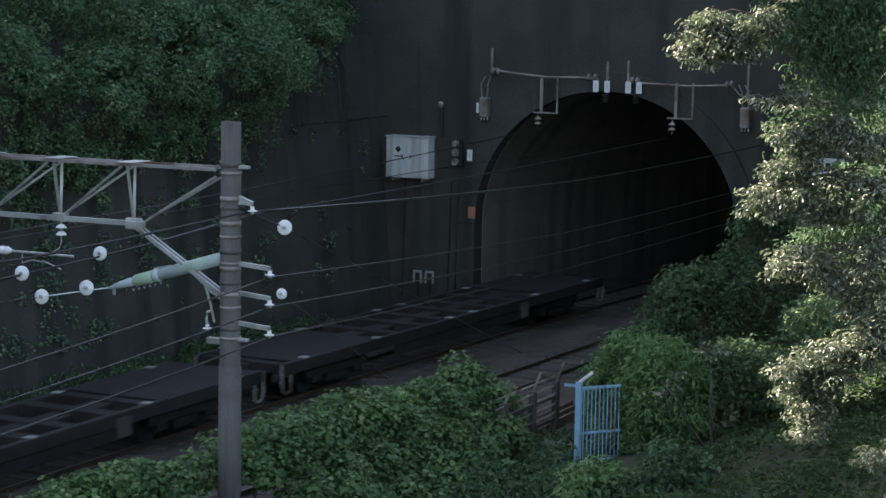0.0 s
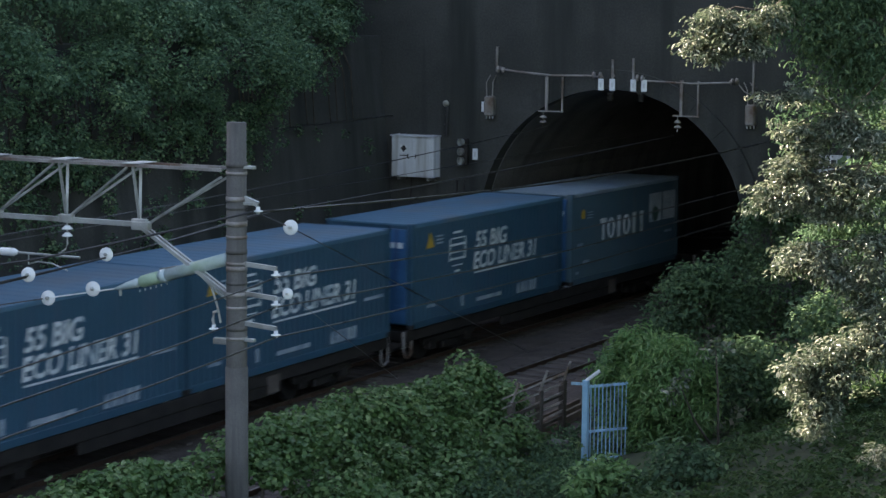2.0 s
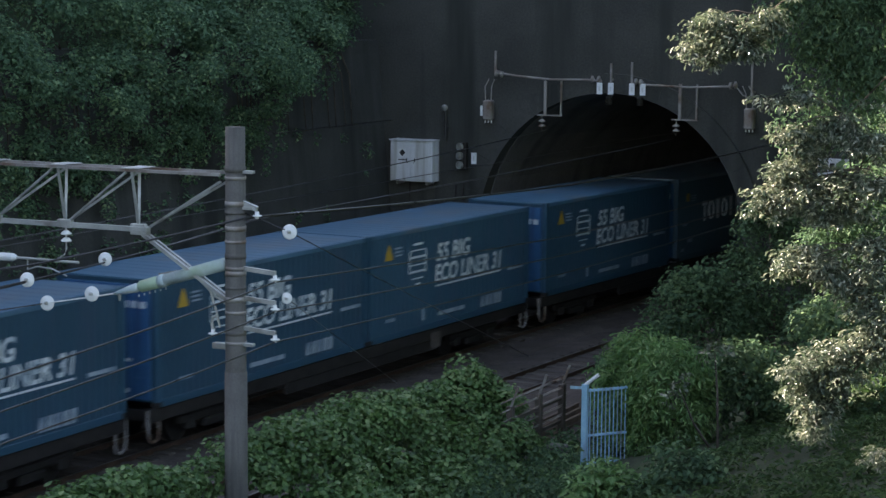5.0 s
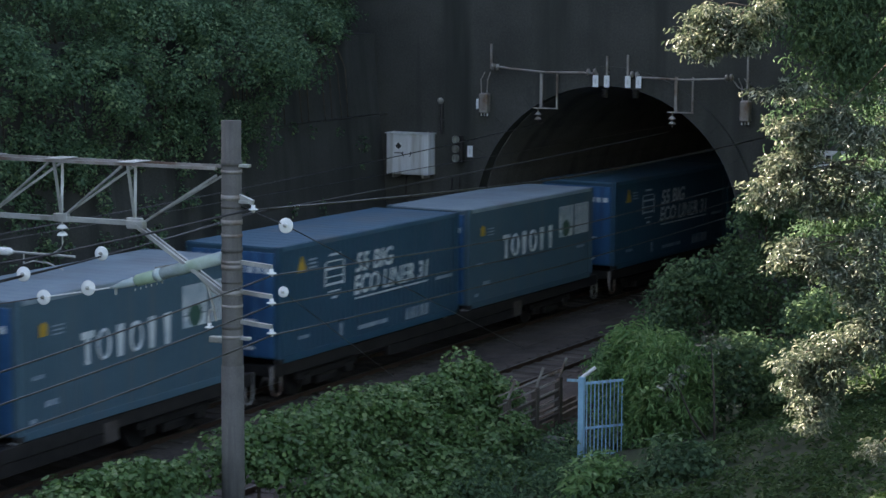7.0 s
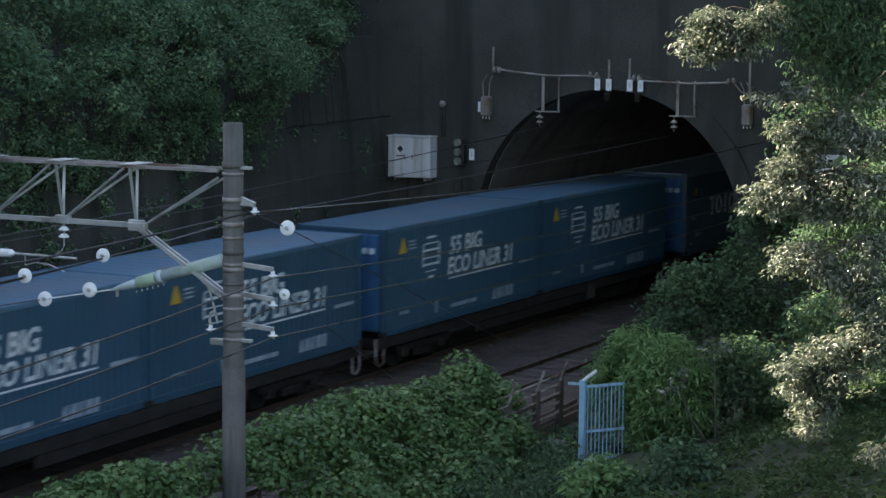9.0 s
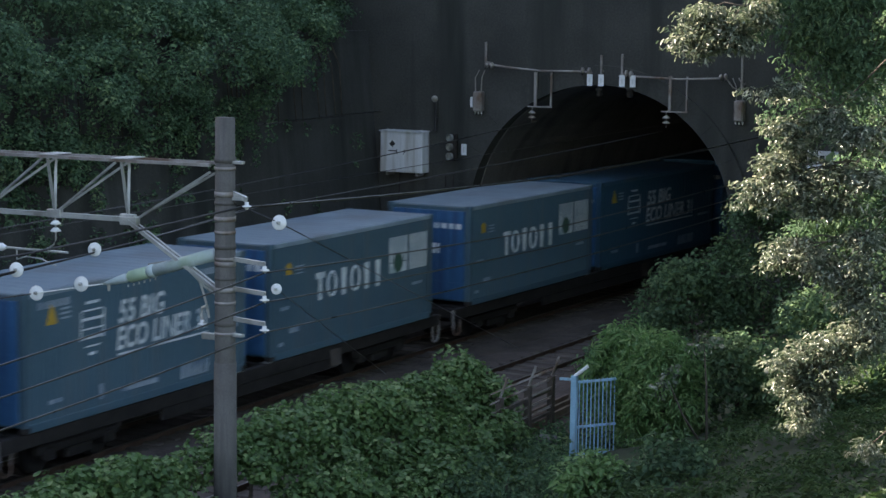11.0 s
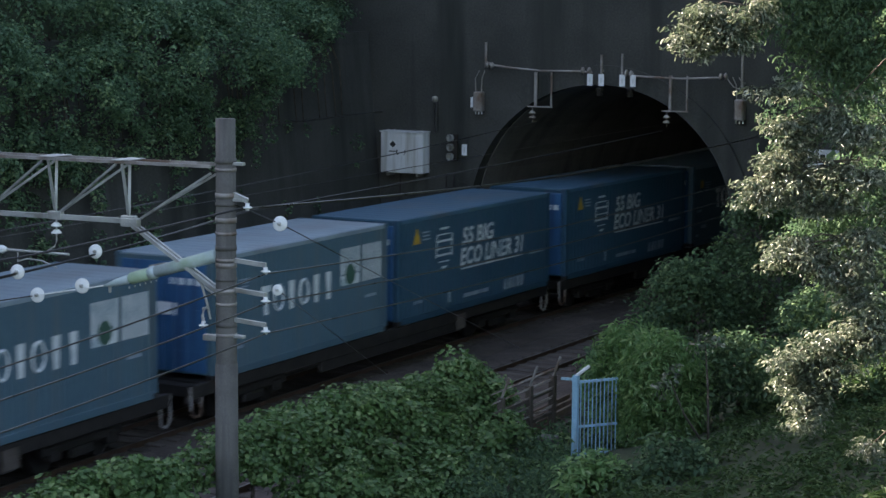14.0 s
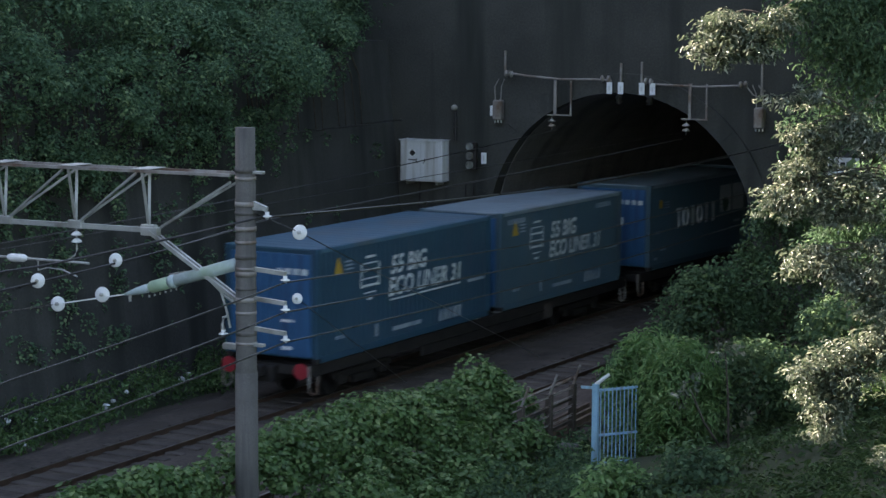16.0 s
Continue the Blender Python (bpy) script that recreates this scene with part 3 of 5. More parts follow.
def grey_container():
    c = thing("freight_container", "grey-blue freight container with a white striped panel and block marks", "container", "containers on the train")
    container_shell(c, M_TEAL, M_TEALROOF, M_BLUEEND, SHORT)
    # six plain upright blocks stand for the company's name
    for k in range(6):
        y = 1.88 + k * 0.545
        bm = bmesh.new()
        if k in (1, 3):
            tube(bm, [(SIDE, y + 0.23 + 0.19 * math.cos(a), 1.46 + 0.28 * math.sin(a)) for a in [math.tau * j / 16 for j in range(17)]], 0.035, 4)
        elif k == 0:
            box(bm, (SIDE, y + 0.04, 1.64), (SIDE + 0.005, y + 0.46, 1.78))
            box(bm, (SIDE, y + 0.17, 1.14), (SIDE + 0.005, y + 0.32, 1.64))
        else:
            q = [bm.verts.new((SIDE + 0.005, y + dy, 1.14 + dz)) for dy, dz in ((0.14, 0.0), (0.32, 0.0), (0.36, 0.64), (0.10, 0.64))]
            bm.faces.new(q)
        part("name_block", bm, M_LETTER, c, "plain white block")
    # two panels of upright stripes, the first on a solid foot
    for y0, z0 in ((5.42, 1.62), (6.46, 1.36)):
        for k in range(5):
            y = y0 + k * 0.190
            plate("panel_stripe", y, y + 0.130, z0, 2.24, M_LETTER, c, label="white upright stripe")
    plate("panel_stripe", 5.42, 6.31, 1.36, 1.60, M_LETTER, c)
    bm = spin([(0.02, 0), (0.24, 0), (0.24, 0.009), (0.02, 0.009)], 16)
    part("round_mark", moved(bm, on_side(5.86, 1.60)), M_DOT, c, "dark green round mark")
    m = bmesh.new()
    m.faces.new([m.verts.new((SIDE + 0.005, 0.75 + dy, 2.0 + dz)) for dy, dz in ((-0.12, -0.12), (0.12, -0.12), (0.12, 0.10), (0.0, 0.16), (-0.12, 0.10))])
    part("warning_mark", m, M_YELLOW, c, "dull yellow warning mark")
    for k in range(3):
        plate("small_writing", 1.02, 1.4, 2.02 - k * 0.08, 2.05 - k * 0.08, M_FAINT, c)
    for y0, y1, z0, z1 in ((0.4, 0.75, 1.10, 1.18), (0.78, 1.2, 0.55, 0.66), (0.3, 0.5, 0.30, 0.38), (6.6, 7.1, 0.95, 1.02)):
        plate("small_writing", y0, y1, z0, z1, M_FAINT, c)
    for k in range(4):
        end_plate("serial_bar", 0.18 + k * 0.22, 0.18 + k * 0.22 + 0.16, 2.02, 2.16, M_LETTER, c)
    end_plate("label_plate", -0.25, 0.35, 1.35, 1.62, M_WHITE, c, "white notice plate")
    return c


WAGON = SLOT + LONG + 0.16


def flat_wagon():
    """Its own y runs from its rear end (0) to its front end."""
    w = thing("flat_wagon", "dark grey steel container flat wagon on two bogies", "freight wagon", "wagons of the train")
    L = WAGON
    for s in (-1, 1):
        x0, x1 = sorted((s * 1.06, s * 1.22))
        bm = boxm((x0, 0.0, 0.72), (x1, L, 1.0), 0.015)
        box(bm, (x0 + 0.03, 5.2, 0.45), (x1 - 0.03, L - 5.2, 0.72), 0.02)
        part("side_sill", bm, M_STEELDARK, w)
        for y in (1.0, 4.3, 8.1, 9.4, 13.2, L - 1.0):
            xa, xb = sorted((s * 1.0, s * 1.2))
            part("container_lock", boxm((xa, y - 0.1, 1.0), (xb, y + 0.1, 1.018), 0.004), M_GALV, w, "pale worn container lock")
    part("centre_sill", boxm((-0.25, -0.2, 0.55), (0.25, L + 0.2, 0.92), 0.02), M_STEELDARK, w)
    for k in range(14):
        y = 0.05 + (L - 0.5) * k / 13
        part("cross_beam", boxm((-1.06, y, 0.74), (1.06, y + 0.4, 0.985 if k % 2 else 0.96)), M_STEELDARK, w)
    for y0, y1 in ((0.4, 4.0), (L - 4.0, L - 0.4)):
        part("deck_plate", boxm((-1.06, y0, 0.986), (1.06, y1, 0.998)), M_STEELDARK, w, "dirty dark deck plate")
    for yb in (2.7, L - 2.7):
        bg = part("bogie", boxm((-0.35, yb - 0.3, 0.45), (0.35, yb + 0.3, 0.6), 0.03), M_STEELDARK, w)
        for s in (-1, 1):
            x0, x1 = sorted((s * 0.80, s * 0.98))
            bm = boxm((x0, yb - 1.35, 0.42), (x1, yb + 1.35, 0.62), 0.04)
            box(bm, (x0, yb - 0.4, 0.22), (x1, yb + 0.4, 0.42), 0.04)
            for o in (-0.95, 0.95):
                box(bm, (x0 - 0.01, yb + o - 0.17, 0.28), (x1 + 0.03, yb + o + 0.17, 0.56), 0.04)
            part("side_frame", bm, M_STEELDARK, bg)
        for o in (-0.95, 0.95):
            bm = tubem([(-0.75, yb + o, 0.41), (0.75, yb + o, 0.41)], 0.07, 8)
            for s in (-1, 1):
                tube(bm, [(s * 0.50, yb + o, 0.41), (s * 0.535, yb + o, 0.41)], 0.44, 18)
                tube(bm, [(s * 0.535, yb + o, 0.41), (s * 0.63, yb + o, 0.41)], 0.41, 18)
            part("wheelset", bm, M_STEELDARK, bg)
    for y, s in ((-0.2, -1), (L + 0.2, 1)):
        part("coupler", boxm((-0.14, min(y, y + s * 0.33), 0.72), (0.14, max(y, y + s * 0.33), 0.98), 0.03), M_STEELDARK, w)
        for sx in (-1, 1):
            yy = -0.06 if s < 0 else L + 0.06
            part("step_loop", tubem([(sx * 1.16, yy, 0.98), (sx * 1.18, yy, 0.5), (sx * 1.18, yy - s * 0.05, 0.36), (sx * 1.18, yy - s * 0.2, 0.30), (sx * 1.18, yy - s * 0.35, 0.36), (sx * 1.18, yy - s * 0.38, 0.85)], 0.028, 6), M_RUSTGALV, w, "pale bent step iron")
    part("brake_cylinder", tubem([(0.65, 7.2, 0.52), (0.65, 8.1, 0.52)], 0.17, 10), M_STEELDARK, w)
    part("air_tank", tubem([(-0.6, 10.2, 0.5), (-0.6, 11.6, 0.5)], 0.2, 10), M_STEELDARK, w)
    part("number_plate_panel", boxm((1.221, 12.0, 0.5), (1.228, 12.5, 0.9)), M_SLEEPER, w, "pale worn notice panel")
    return w


def red_tail(w):
    for s in (-1, 1):
        d = spin([(0.02, 0), (0.19, 0), (0.19, 0.02), (0.02, 0.02)], 18)
        part("tail_disc", moved(d, Matrix.Translation((s * 0.98, -0.10, 0.86)) @ axis_to((0, -1, 0))), M_RED, w, "round red tail marker")


WAGONS = [("", "")] * 2 + [("T", "B"), ("B", "B"), ("B", "B"), ("T", "B"), ("B", "B"), ("B", "B"), ("T", "B"), ("T", "T"), ("B", "B"), ("B", "B"),
                           ("B", "T"), ("T", "G"), ("B", "G"), ("T", "B"), ("B", "T"), ("T", "T"), ("G", "B")]
wagon_kind = flat_wagon()
kinds = {
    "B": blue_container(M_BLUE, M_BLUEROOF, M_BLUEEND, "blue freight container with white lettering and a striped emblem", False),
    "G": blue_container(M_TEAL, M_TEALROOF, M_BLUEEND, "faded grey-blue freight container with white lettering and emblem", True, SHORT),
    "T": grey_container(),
}
moving = []
used = set()
for i, (front, rear) in enumerate(WAGONS):
    k = i - 2                                  # the first loaded wagon is 0
    middle = FIRST - k * PITCH
    w = wagon_kind if i == 0 else copy_thing(wagon_kind, Matrix())
    moving.append((w, middle, WAGON / 2, 0.0))
    for kind, m in ((rear, middle - SLOT / 2), (front, middle + SLOT / 2)):
        if kind:
            c = copy_thing(kinds[kind], Matrix()) if kind in used else kinds[kind]
            used.add(kind)
            moving.append((c, m, (LONG if kind == "B" else SHORT) / 2, DECK))
    if i == len(WAGONS) - 1:
        red_tail(w)
        w["label"] = "dark flat wagon with two round red tail markers"
    elif not front:
        w["label"] = "empty dark steel container flat wagon on two bogies"


def motions():
    for ob, m, half, z in moving:
        rows = []
        for j in range(65):
            t = j / 4
            y = m + 21.306 * t - 0.0248 * t * t        # it slows a little on its way
            rows.append((t, pose(track_x(y), y, z, 0, 0, track_turn(y)) @ Matrix.Translation((0, -half, 0))))
        walk(ob, rows)


# ---- pole, beam and its fittings beside the near track ----
PX, PY = -17.3, 28.85


def disc_insulator(name_parent, at, way, r=0.125):
    bm = spin([(0.02, -0.02), (r * 0.5, -0.02), (r * 0.95, 0.0), (r, 0.012), (r * 0.85, 0.022), (r * 0.4, 0.028), (r * 0.24, 0.034), (r * 0.2, 0.065), (0.02, 0.07)], 24)
    d = part("insulator_disc", moved(bm, Matrix.Translation(at) @ axis_to(way)), M_PORCELAIN, name_parent, "round white porcelain insulator", True)
    cap = spin([(0.01, -0.05), (r * 0.34, -0.05), (r * 0.34, -0.018), (0.01, -0.018)], 12)
    hub = spin([(0.01, 0.05), (r * 0.25, 0.05), (r * 0.22, 0.085), (r * 0.10, 0.095), (0.01, 0.10)], 14)
    part("hub", moved(hub, Matrix.Translation(at) @ axis_to(way)), M_GALV, d, "grey metal hub")
    part("cap", moved(cap, Matrix.Translation(at) @ axis_to(way)), M_GALV, d)
    return d


def post_insulator(parent, x, y, z, down=True):
    s = -1 if down else 1
    bm = spin([(0.02, 0), (0.035, 0), (0.035, 0.05), (0.075, 0.06), (0.085, 0.075), (0.05, 0.085), (0.035, 0.09), (0.03, 0.12), (0.01, 0.12)], 14)
    return part("insulator", moved(bm, Matrix.Translation((x, y, z)) @ Matrix.Diagonal((1, 1, s, 1))), M_PORCELAIN, parent, "white porcelain insulator", True)


pole = thing("catenary_pole", "weathered grey concrete pole with steel bands beside the track", "utility pole", at=(PX, PY, -0.5))
part("shaft", tubem([(0, 0, 0), (0.0, 0, 3.1), (0, 0, 7.72)], [0.185, 0.175, 0.16], 20), M_POLE, pole, smooth=True)
part("lower_jacket", tubem([(0, 0, 0.4), (0, 0, 3.75)], [0.193, 0.186], 20), M_POLE, pole, smooth=True)
for j, z in enumerate((7.0, 6.88, 6.45, 6.32, 6.05, 5.85, 5.6, 5.42, 5.32, 5.1, 4.9, 4.7, 4.35, 4.2)):
    part("steel_band", tubem([(0, 0, z), (0, 0, z + (0.05 if j % 2 else 0.08))], 0.176, 20), M_RUSTGALV if j % 3 else M_POLE, pole, "rust-stained steel band", True)
for z in (6.98, 6.4, 4.18):
    part("band_clamp", boxm((0.15, -0.05, z), (0.34, 0.05, z + 0.05), 0.006), M_GALV, pole)
# three brackets and insulators for the feeders
for z in (5.40, 4.92, 4.43):
    b = part("bracket_arm", barm((0.1, 0, z + 0.05), (0.74, 0, z + 0.0), 0.06, 0.07), M_GALV, pole, "galvanised bracket arm")
    i = post_insulator(b, 0.73, 0, z - 0.03)
b = part("bracket_arm", barm((0.1, 0, 6.52), (0.40, 0, 6.42), 0.07, 0.08), M_GALV, pole)
post_insulator(b, 0.40, 0, 6.38)
part("foot_bracket", boxm((-0.42, -0.06, 4.1), (-0.1, 0.06, 4.2), 0.01), M_GALV, pole)
h = part("hook_insulator", tubem([(-0.32, -0.05, 4.65), (-0.40, -0.05, 4.62), (-0.42, -0.05, 4.5), (-0.38, -0.05, 4.34)], 0.028, 8), M_GALV, pole)
post_insulator(h, -0.40, -0.05, 4.42)
d1 = disc_insulator(pole, (0.86, 0.25, 6.05), (0.2, -0.97, 0.15))
d2 = disc_insulator(pole, (0.84, 0.2, 4.98), (0.2, -0.97, 0.15), 0.09)
part("guy_link", tubem([(0.16, 0, 6.35), (0.86, 0.25, 6.05)], 0.012, 6), M_WIRE, pole)

beam = thing("lattice_beam", "light grey steel lattice beam spanning the tracks", "steel beam", at=(PX, PY, 0))
for dy in (-0.22, 0.22):
    part("top_chord", barm((-0.15, dy, 6.46), (-12.6, dy, 6.46), 0.055, 0.05), M_RUSTGALV, beam, "rust-stained top chord")
part("bottom_chord", barm((-1.82, 0, 5.47), (-10.7, 0, 5.47), 0.08, 0.08), M_GALV, beam)
bay = 1.46
for k in range(7):
    x = -1.85 - bay * k
    for dy in (-0.22, 0.22):
        part("post_bar", barm((x + (0.02 if dy < 0 else -0.12), dy, 6.43), (x, 0.0, 5.5), 0.045, 0.03), M_GALV, beam)
    part("gusset", boxm((x - 0.14, -0.05, 5.42), (x + 0.14, 0.05, 5.56), 0.01), M_GALV, beam)
    part("top_plate", boxm((x - 0.16, -0.27, 6.487), (x + 0.16, 0.27, 6.50), 0.003), M_GALV, beam, "pale cover plate")
for k in range(8):
    x = -1.85 - bay * k
    for dy in (-0.22, 0.22):
        high = (-0.2, dy * 0.6, 6.34) if k == 0 else (x + bay - 0.1, dy, 6.42)
        part("diagonal_bar", barm(high, (x + (0.22 if k == 0 else 0.05), 0, 5.52), 0.04, 0.035), M_GALV, beam)
for dy in (-0.06, 0.06):
    part("knee_brace", barm((-1.82, dy, 5.45), (-0.1, dy, 4.40), 0.05, 0.06), M_GALV, beam)
part("knee_plate", boxm((-1.98, -0.07, 5.38), (-1.66, 0.07, 5.52), 0.01), M_GALV, beam)
# hanging insulator with a pull-off arm over the near track
hang = thing("pull_off_arm", "horizontal grey contact wire arm hung from insulators", "wire support", at=(PX, PY, 0))
part("drop_rod", tubem([(-3.30, 0, 5.45), (-3.30, 0, 5.05), (-3.34, 0, 4.96), (-3.48, 0, 4.88)], 0.014, 6), M_GALV, hang)
for z in (5.32, 5.20):
    bm = spin([(0.02, 0.05), (0.04, 0.05), (0.095, 0.0), (0.09, -0.015), (0.03, -0.02), (0.02, -0.03)], 14)
    part("insulator_disc", moved(bm, Matrix.Translation((-3.30, 0, z))), M_PORCELAIN, hang, "white insulator disc", True)
part("arm", tubem([(-6.4, 0, 4.86), (-3.05, 0, 4.84)], 0.022, 8), M_GALV, hang)
part("sleeve", tubem([(-4.72, 0, 4.85), (-4.66, 0, 4.85), (-4.40, 0, 4.85), (-4.32, 0, 4.85)], [0.05, 0.07, 0.07, 0.03], 12), M_PORCELAIN, hang, "white insulating sleeve")
part("steady_arm", tubem([(-4.1, 0, 4.84), (-4.1, 0, 4.66), (-3.9, 0, 4.72), (-3.6, 0, 4.70), (-3.3, 0, 4.60)], 0.014, 6), M_GALV, hang)

arm = thing("insulated_cantilever", "pale blue tubular insulator arm reaching from the pole", "insulator arm", at=(PX, PY, 0))
A, B = Vector((-0.18, 0, 5.0)), Vector((-2.35, 0, 4.36))
way = (B - A).normalized()
part("tube", tubem([A, A + way * 1.2], [0.105, 0.10], 16), M_TUBE, arm, smooth=True)
part("collar", tubem([A + way * 1.2, A + way * 1.28, A + way * 1.34], [0.11, 0.115, 0.095], 16), M_TUBE, arm, smooth=True)
part("green_sleeve", tubem([A + way * 1.34, A + way * 1.36, A + way * 1.70, A + way * 1.74], [0.08, 0.105, 0.10, 0.07], 16), M_GREENBAND, arm, "faded green sleeve", True)
part("tip", tubem([A + way * 1.74, A + way * 1.80, A + way * 2.02, A + way * 2.26], [0.06, 0.078, 0.06, 0.02], 14), M_TUBE, arm, smooth=True)
part("tip_hook", tubem([A + way * 2.15 + Vector((0, 0, 0)), A + way * 2.15 + Vector((0, 0, -0.14))], [0.035, 0.025], 8), M_GALV, arm)
part("rail_bar", barm(A + way * 0.98 + Vector((0, 0, 0.10)), A + way * 1.34 + Vector((0, 0, 0.13)), 0.03, 0.03), M_GALV, arm)
for k in range(6):
    q = A + way * (1.2 + 0.11 * k) + Vector((0, 0, -0.16))
    part("bolt", tubem([q, q + Vector((0, 0, 0.035))], 0.014, 6), M_GALV, arm)
part("curved_stay", tubem([(-0.98, 0, 4.86), (-0.70, 0, 4.78), (-0.48, 0, 4.55), (-0.36, 0, 4.2), (-0.30, 0, 3.95)], 0.022, 8), M_GALV, arm)
part("curved_stay", tubem([(-1.05, 0.05, 4.84), (-0.72, 0.05, 4.70), (-0.42, 0.05, 4.45), (-0.15, 0.05, 4.30)], 0.02, 8), M_GALV, arm)
for q, w2 in (((-2.79, 0, 4.33), (0.22, -0.97, 0.10)), ((-3.70, 0, 4.11), (0.22, -0.97, 0.10))):
    disc_insulator(arm, q, w2, 0.13)
part("link", tubem([(-2.36, 0, 4.36), (-3.70, 0, 4.11)], 0.012, 6), M_PORCELAIN, arm)

for q in ((-2.55, 0.05, 4.92), (-2.55, -2.1, 4.83)):
    disc = thing("disc_insulator", "round white porcelain insulator on the catenary wire", "insulator", "insulators on the wires", at=(PX + q[0], PY + q[1], q[2]))
    disc_insulator(disc, (0, 0, 0), (0.25, -0.96, 0.10), 0.12)


def wire(label, pts, r=0.011, sag=0.0, mat=M_WIRE, name="overhead_wire", category="wire"):
    """A wire through the points, hanging a little between each two."""
    out = []
    for a, b in zip(pts, pts[1:]):
        a, b = Vector(a), Vector(b)
        for k in range(12):
            u = k / 12
            q = a.lerp(b, u)
            q.z -= sag * 4 * u * (1 - u)
            out.append(q)
    out.append(Vector(pts[-1]))
    me = mesh_of(name, tubem(out, r, 8), mat)
    for f in me.polygons:
        f.use_smooth = len(f.vertices) == 4
    return tagged(new(name, me), label, category, "overhead wires")


wire("thin overhead wire along the far retaining wall", [(-29.0, 10, 5.75), (-29.0, 38.3, 5.62), (-28.9, FACE, 5.56)], 0.014, 0.05)
wire("catenary wire over the far track entering the tunnel", [(-23.79, -30, 4.7), (-23.79, 28.85, 4.75), (-23.79, FACE + 0.1, 5.42)], 0.013, 0.12)
wire("contact wire over the far track", [(-23.79, -30, 4.72), (-23.79, 31.4, 4.66), (-23.6, FACE + 30, 4.75)], 0.009, 0.0)
wire("twisted dark catenary wire over the near track", [(-20.6, 10, 4.3), (-19.85, 26.19, 4.80), (-19.85, 33.96, 5.13), (-19.85, FACE + 0.1, 5.28)], 0.017, 0.05, M_BLACK)
wire("bright catenary strand over the near track", [(-20.6, 10, 4.26), (-19.87, 26.19, 4.77), (-19.87, 33.96, 5.16)], 0.010, 0.05)
wire("feeder wire from the pole to the tunnel mouth", [(-16.89, 28.85, 5.80), (-17.0, 42.87, 5.24), (-16.9, FACE - 0.1, 5.24)], 0.020, 0.04, M_WIRE)
wire("feeder wire from the pole to the tunnel mouth", [(-23.5, 22.0, 4.6), (-19.4, 26.2, 5.15), (-16.9, 28.85, 5.82)], 0.018, 0.02, M_BLACK)
for z0, z1, z2, zl in ((4.76, 4.25, 4.20, 4.35), (4.28, 3.85, 3.80, 3.92), (3.79, 3.46, 3.40, 3.49)):
    wire("dark feeder wire on white insulators", [(-16.57, 8, zl - 0.75), (-16.57, 21.88, zl), (-16.57, 28.85, z0), (-16.6, 41.6, z1), (-16.6, FACE - 0.02, z2)], 0.014, 0.03, M_WIRE)
wire("tension wire from the insulator discs", [(-20.99, 28.85, 4.11), (-24.2, 27.6, 3.55), (-29.0, 26, 2.6)], 0.011, 0.0)
wire("steel guy wire from the pole to the ground", [(-16.44, 29.1, 5.55), (-21.35, 50.8, -0.2)], 0.009, 0.0, name="guy_wire")
wire("steel guy wire from the pole to the ground", [(-16.46, 29.05, 4.48), (-22.74, 45.67, -0.2)], 0.007, 0.0, name="guy_wire")

# ---- fittings on the portal ----
Y = FACE - 0.04
cab = thing("control_cabinet", "pale grey steel cabinet hung on the head wall", "cabinet", at=(-27.97, FACE, 4.36))
part("case", boxm((-0.71, -0.5, -0.62), (0.71, -0.002, 0.62), 0.012), M_BOXGREY, cab)
for s in (-1, 1):
    d = part("door", boxm((min(s * 0.008, s * 0.66), -0.524, -0.57), (max(s * 0.008, s * 0.66), -0.50, 0.55), 0.006), M_BOXGREY, cab)
    part("handle", tubem([(s * 0.10, -0.545, -0.06), (s * 0.14, -0.555, 0.0), (s * 0.13, -0.545, 0.08)], 0.018, 6), M_BLACK, d)
part("rain_lip", boxm((-0.74, -0.56, 0.621), (0.74, 0.0, 0.65), 0.006), M_BOXGREY, cab)
sg = part("notice", boxm((-0.42, -0.53, 0.10), (-0.15, -0.5245, 0.36)), M_WHITE, cab, "white notice with a dark diamond")
bm = boxm((-0.075, -0.533, -0.075), (0.075, -0.531, 0.075))
part("diamond", moved(bm, Matrix.Translation((-0.285, 0, 0.25)) @ pose(0, 0, 0, 0, 45, 0)), M_BLACK, sg)
part("writing_bar", boxm((-0.42, -0.533, 0.02), (-0.15, -0.5285, 0.05)), M_BLACK, sg)
for x in (-0.55, -0.35, 0.6):
    part("lifting_eye", tubem([(x, -0.3, 0.64), (x, -0.3, 0.69)], 0.02, 8), M_BOXGREY, cab)
for x in (-0.5, 0.5):
    part("wall_bracket", boxm((x - 0.04, -0.45, -0.72), (x + 0.04, 0, -0.622), 0.005), M_GALV, cab)

lampthing = thing("wall_floodlight", "small unlit round floodlight on a dark stand", "lamp", at=(-27.01, FACE, 6.0))
part("stand", tubem([(0.02, -0.15, -1.0), (0.02, -0.15, -0.05)], 0.05, 8), M_BLACK, lampthing)
part("wall_arm", barm((0.02, -0.15, -0.6), (0.02, 0, -0.6), 0.05, 0.05), M_BLACK, lampthing)
part("head", moved(spin([(0.04, -0.12), (0.08, -0.06), (0.10, 0.02), (0.09, 0.04), (0.02, 0.05)], 14), Matrix.Translation((0, -0.18, 0)) @ axis_to((0.3, -1, -0.1))), M_GALV, lampthing, smooth=True)

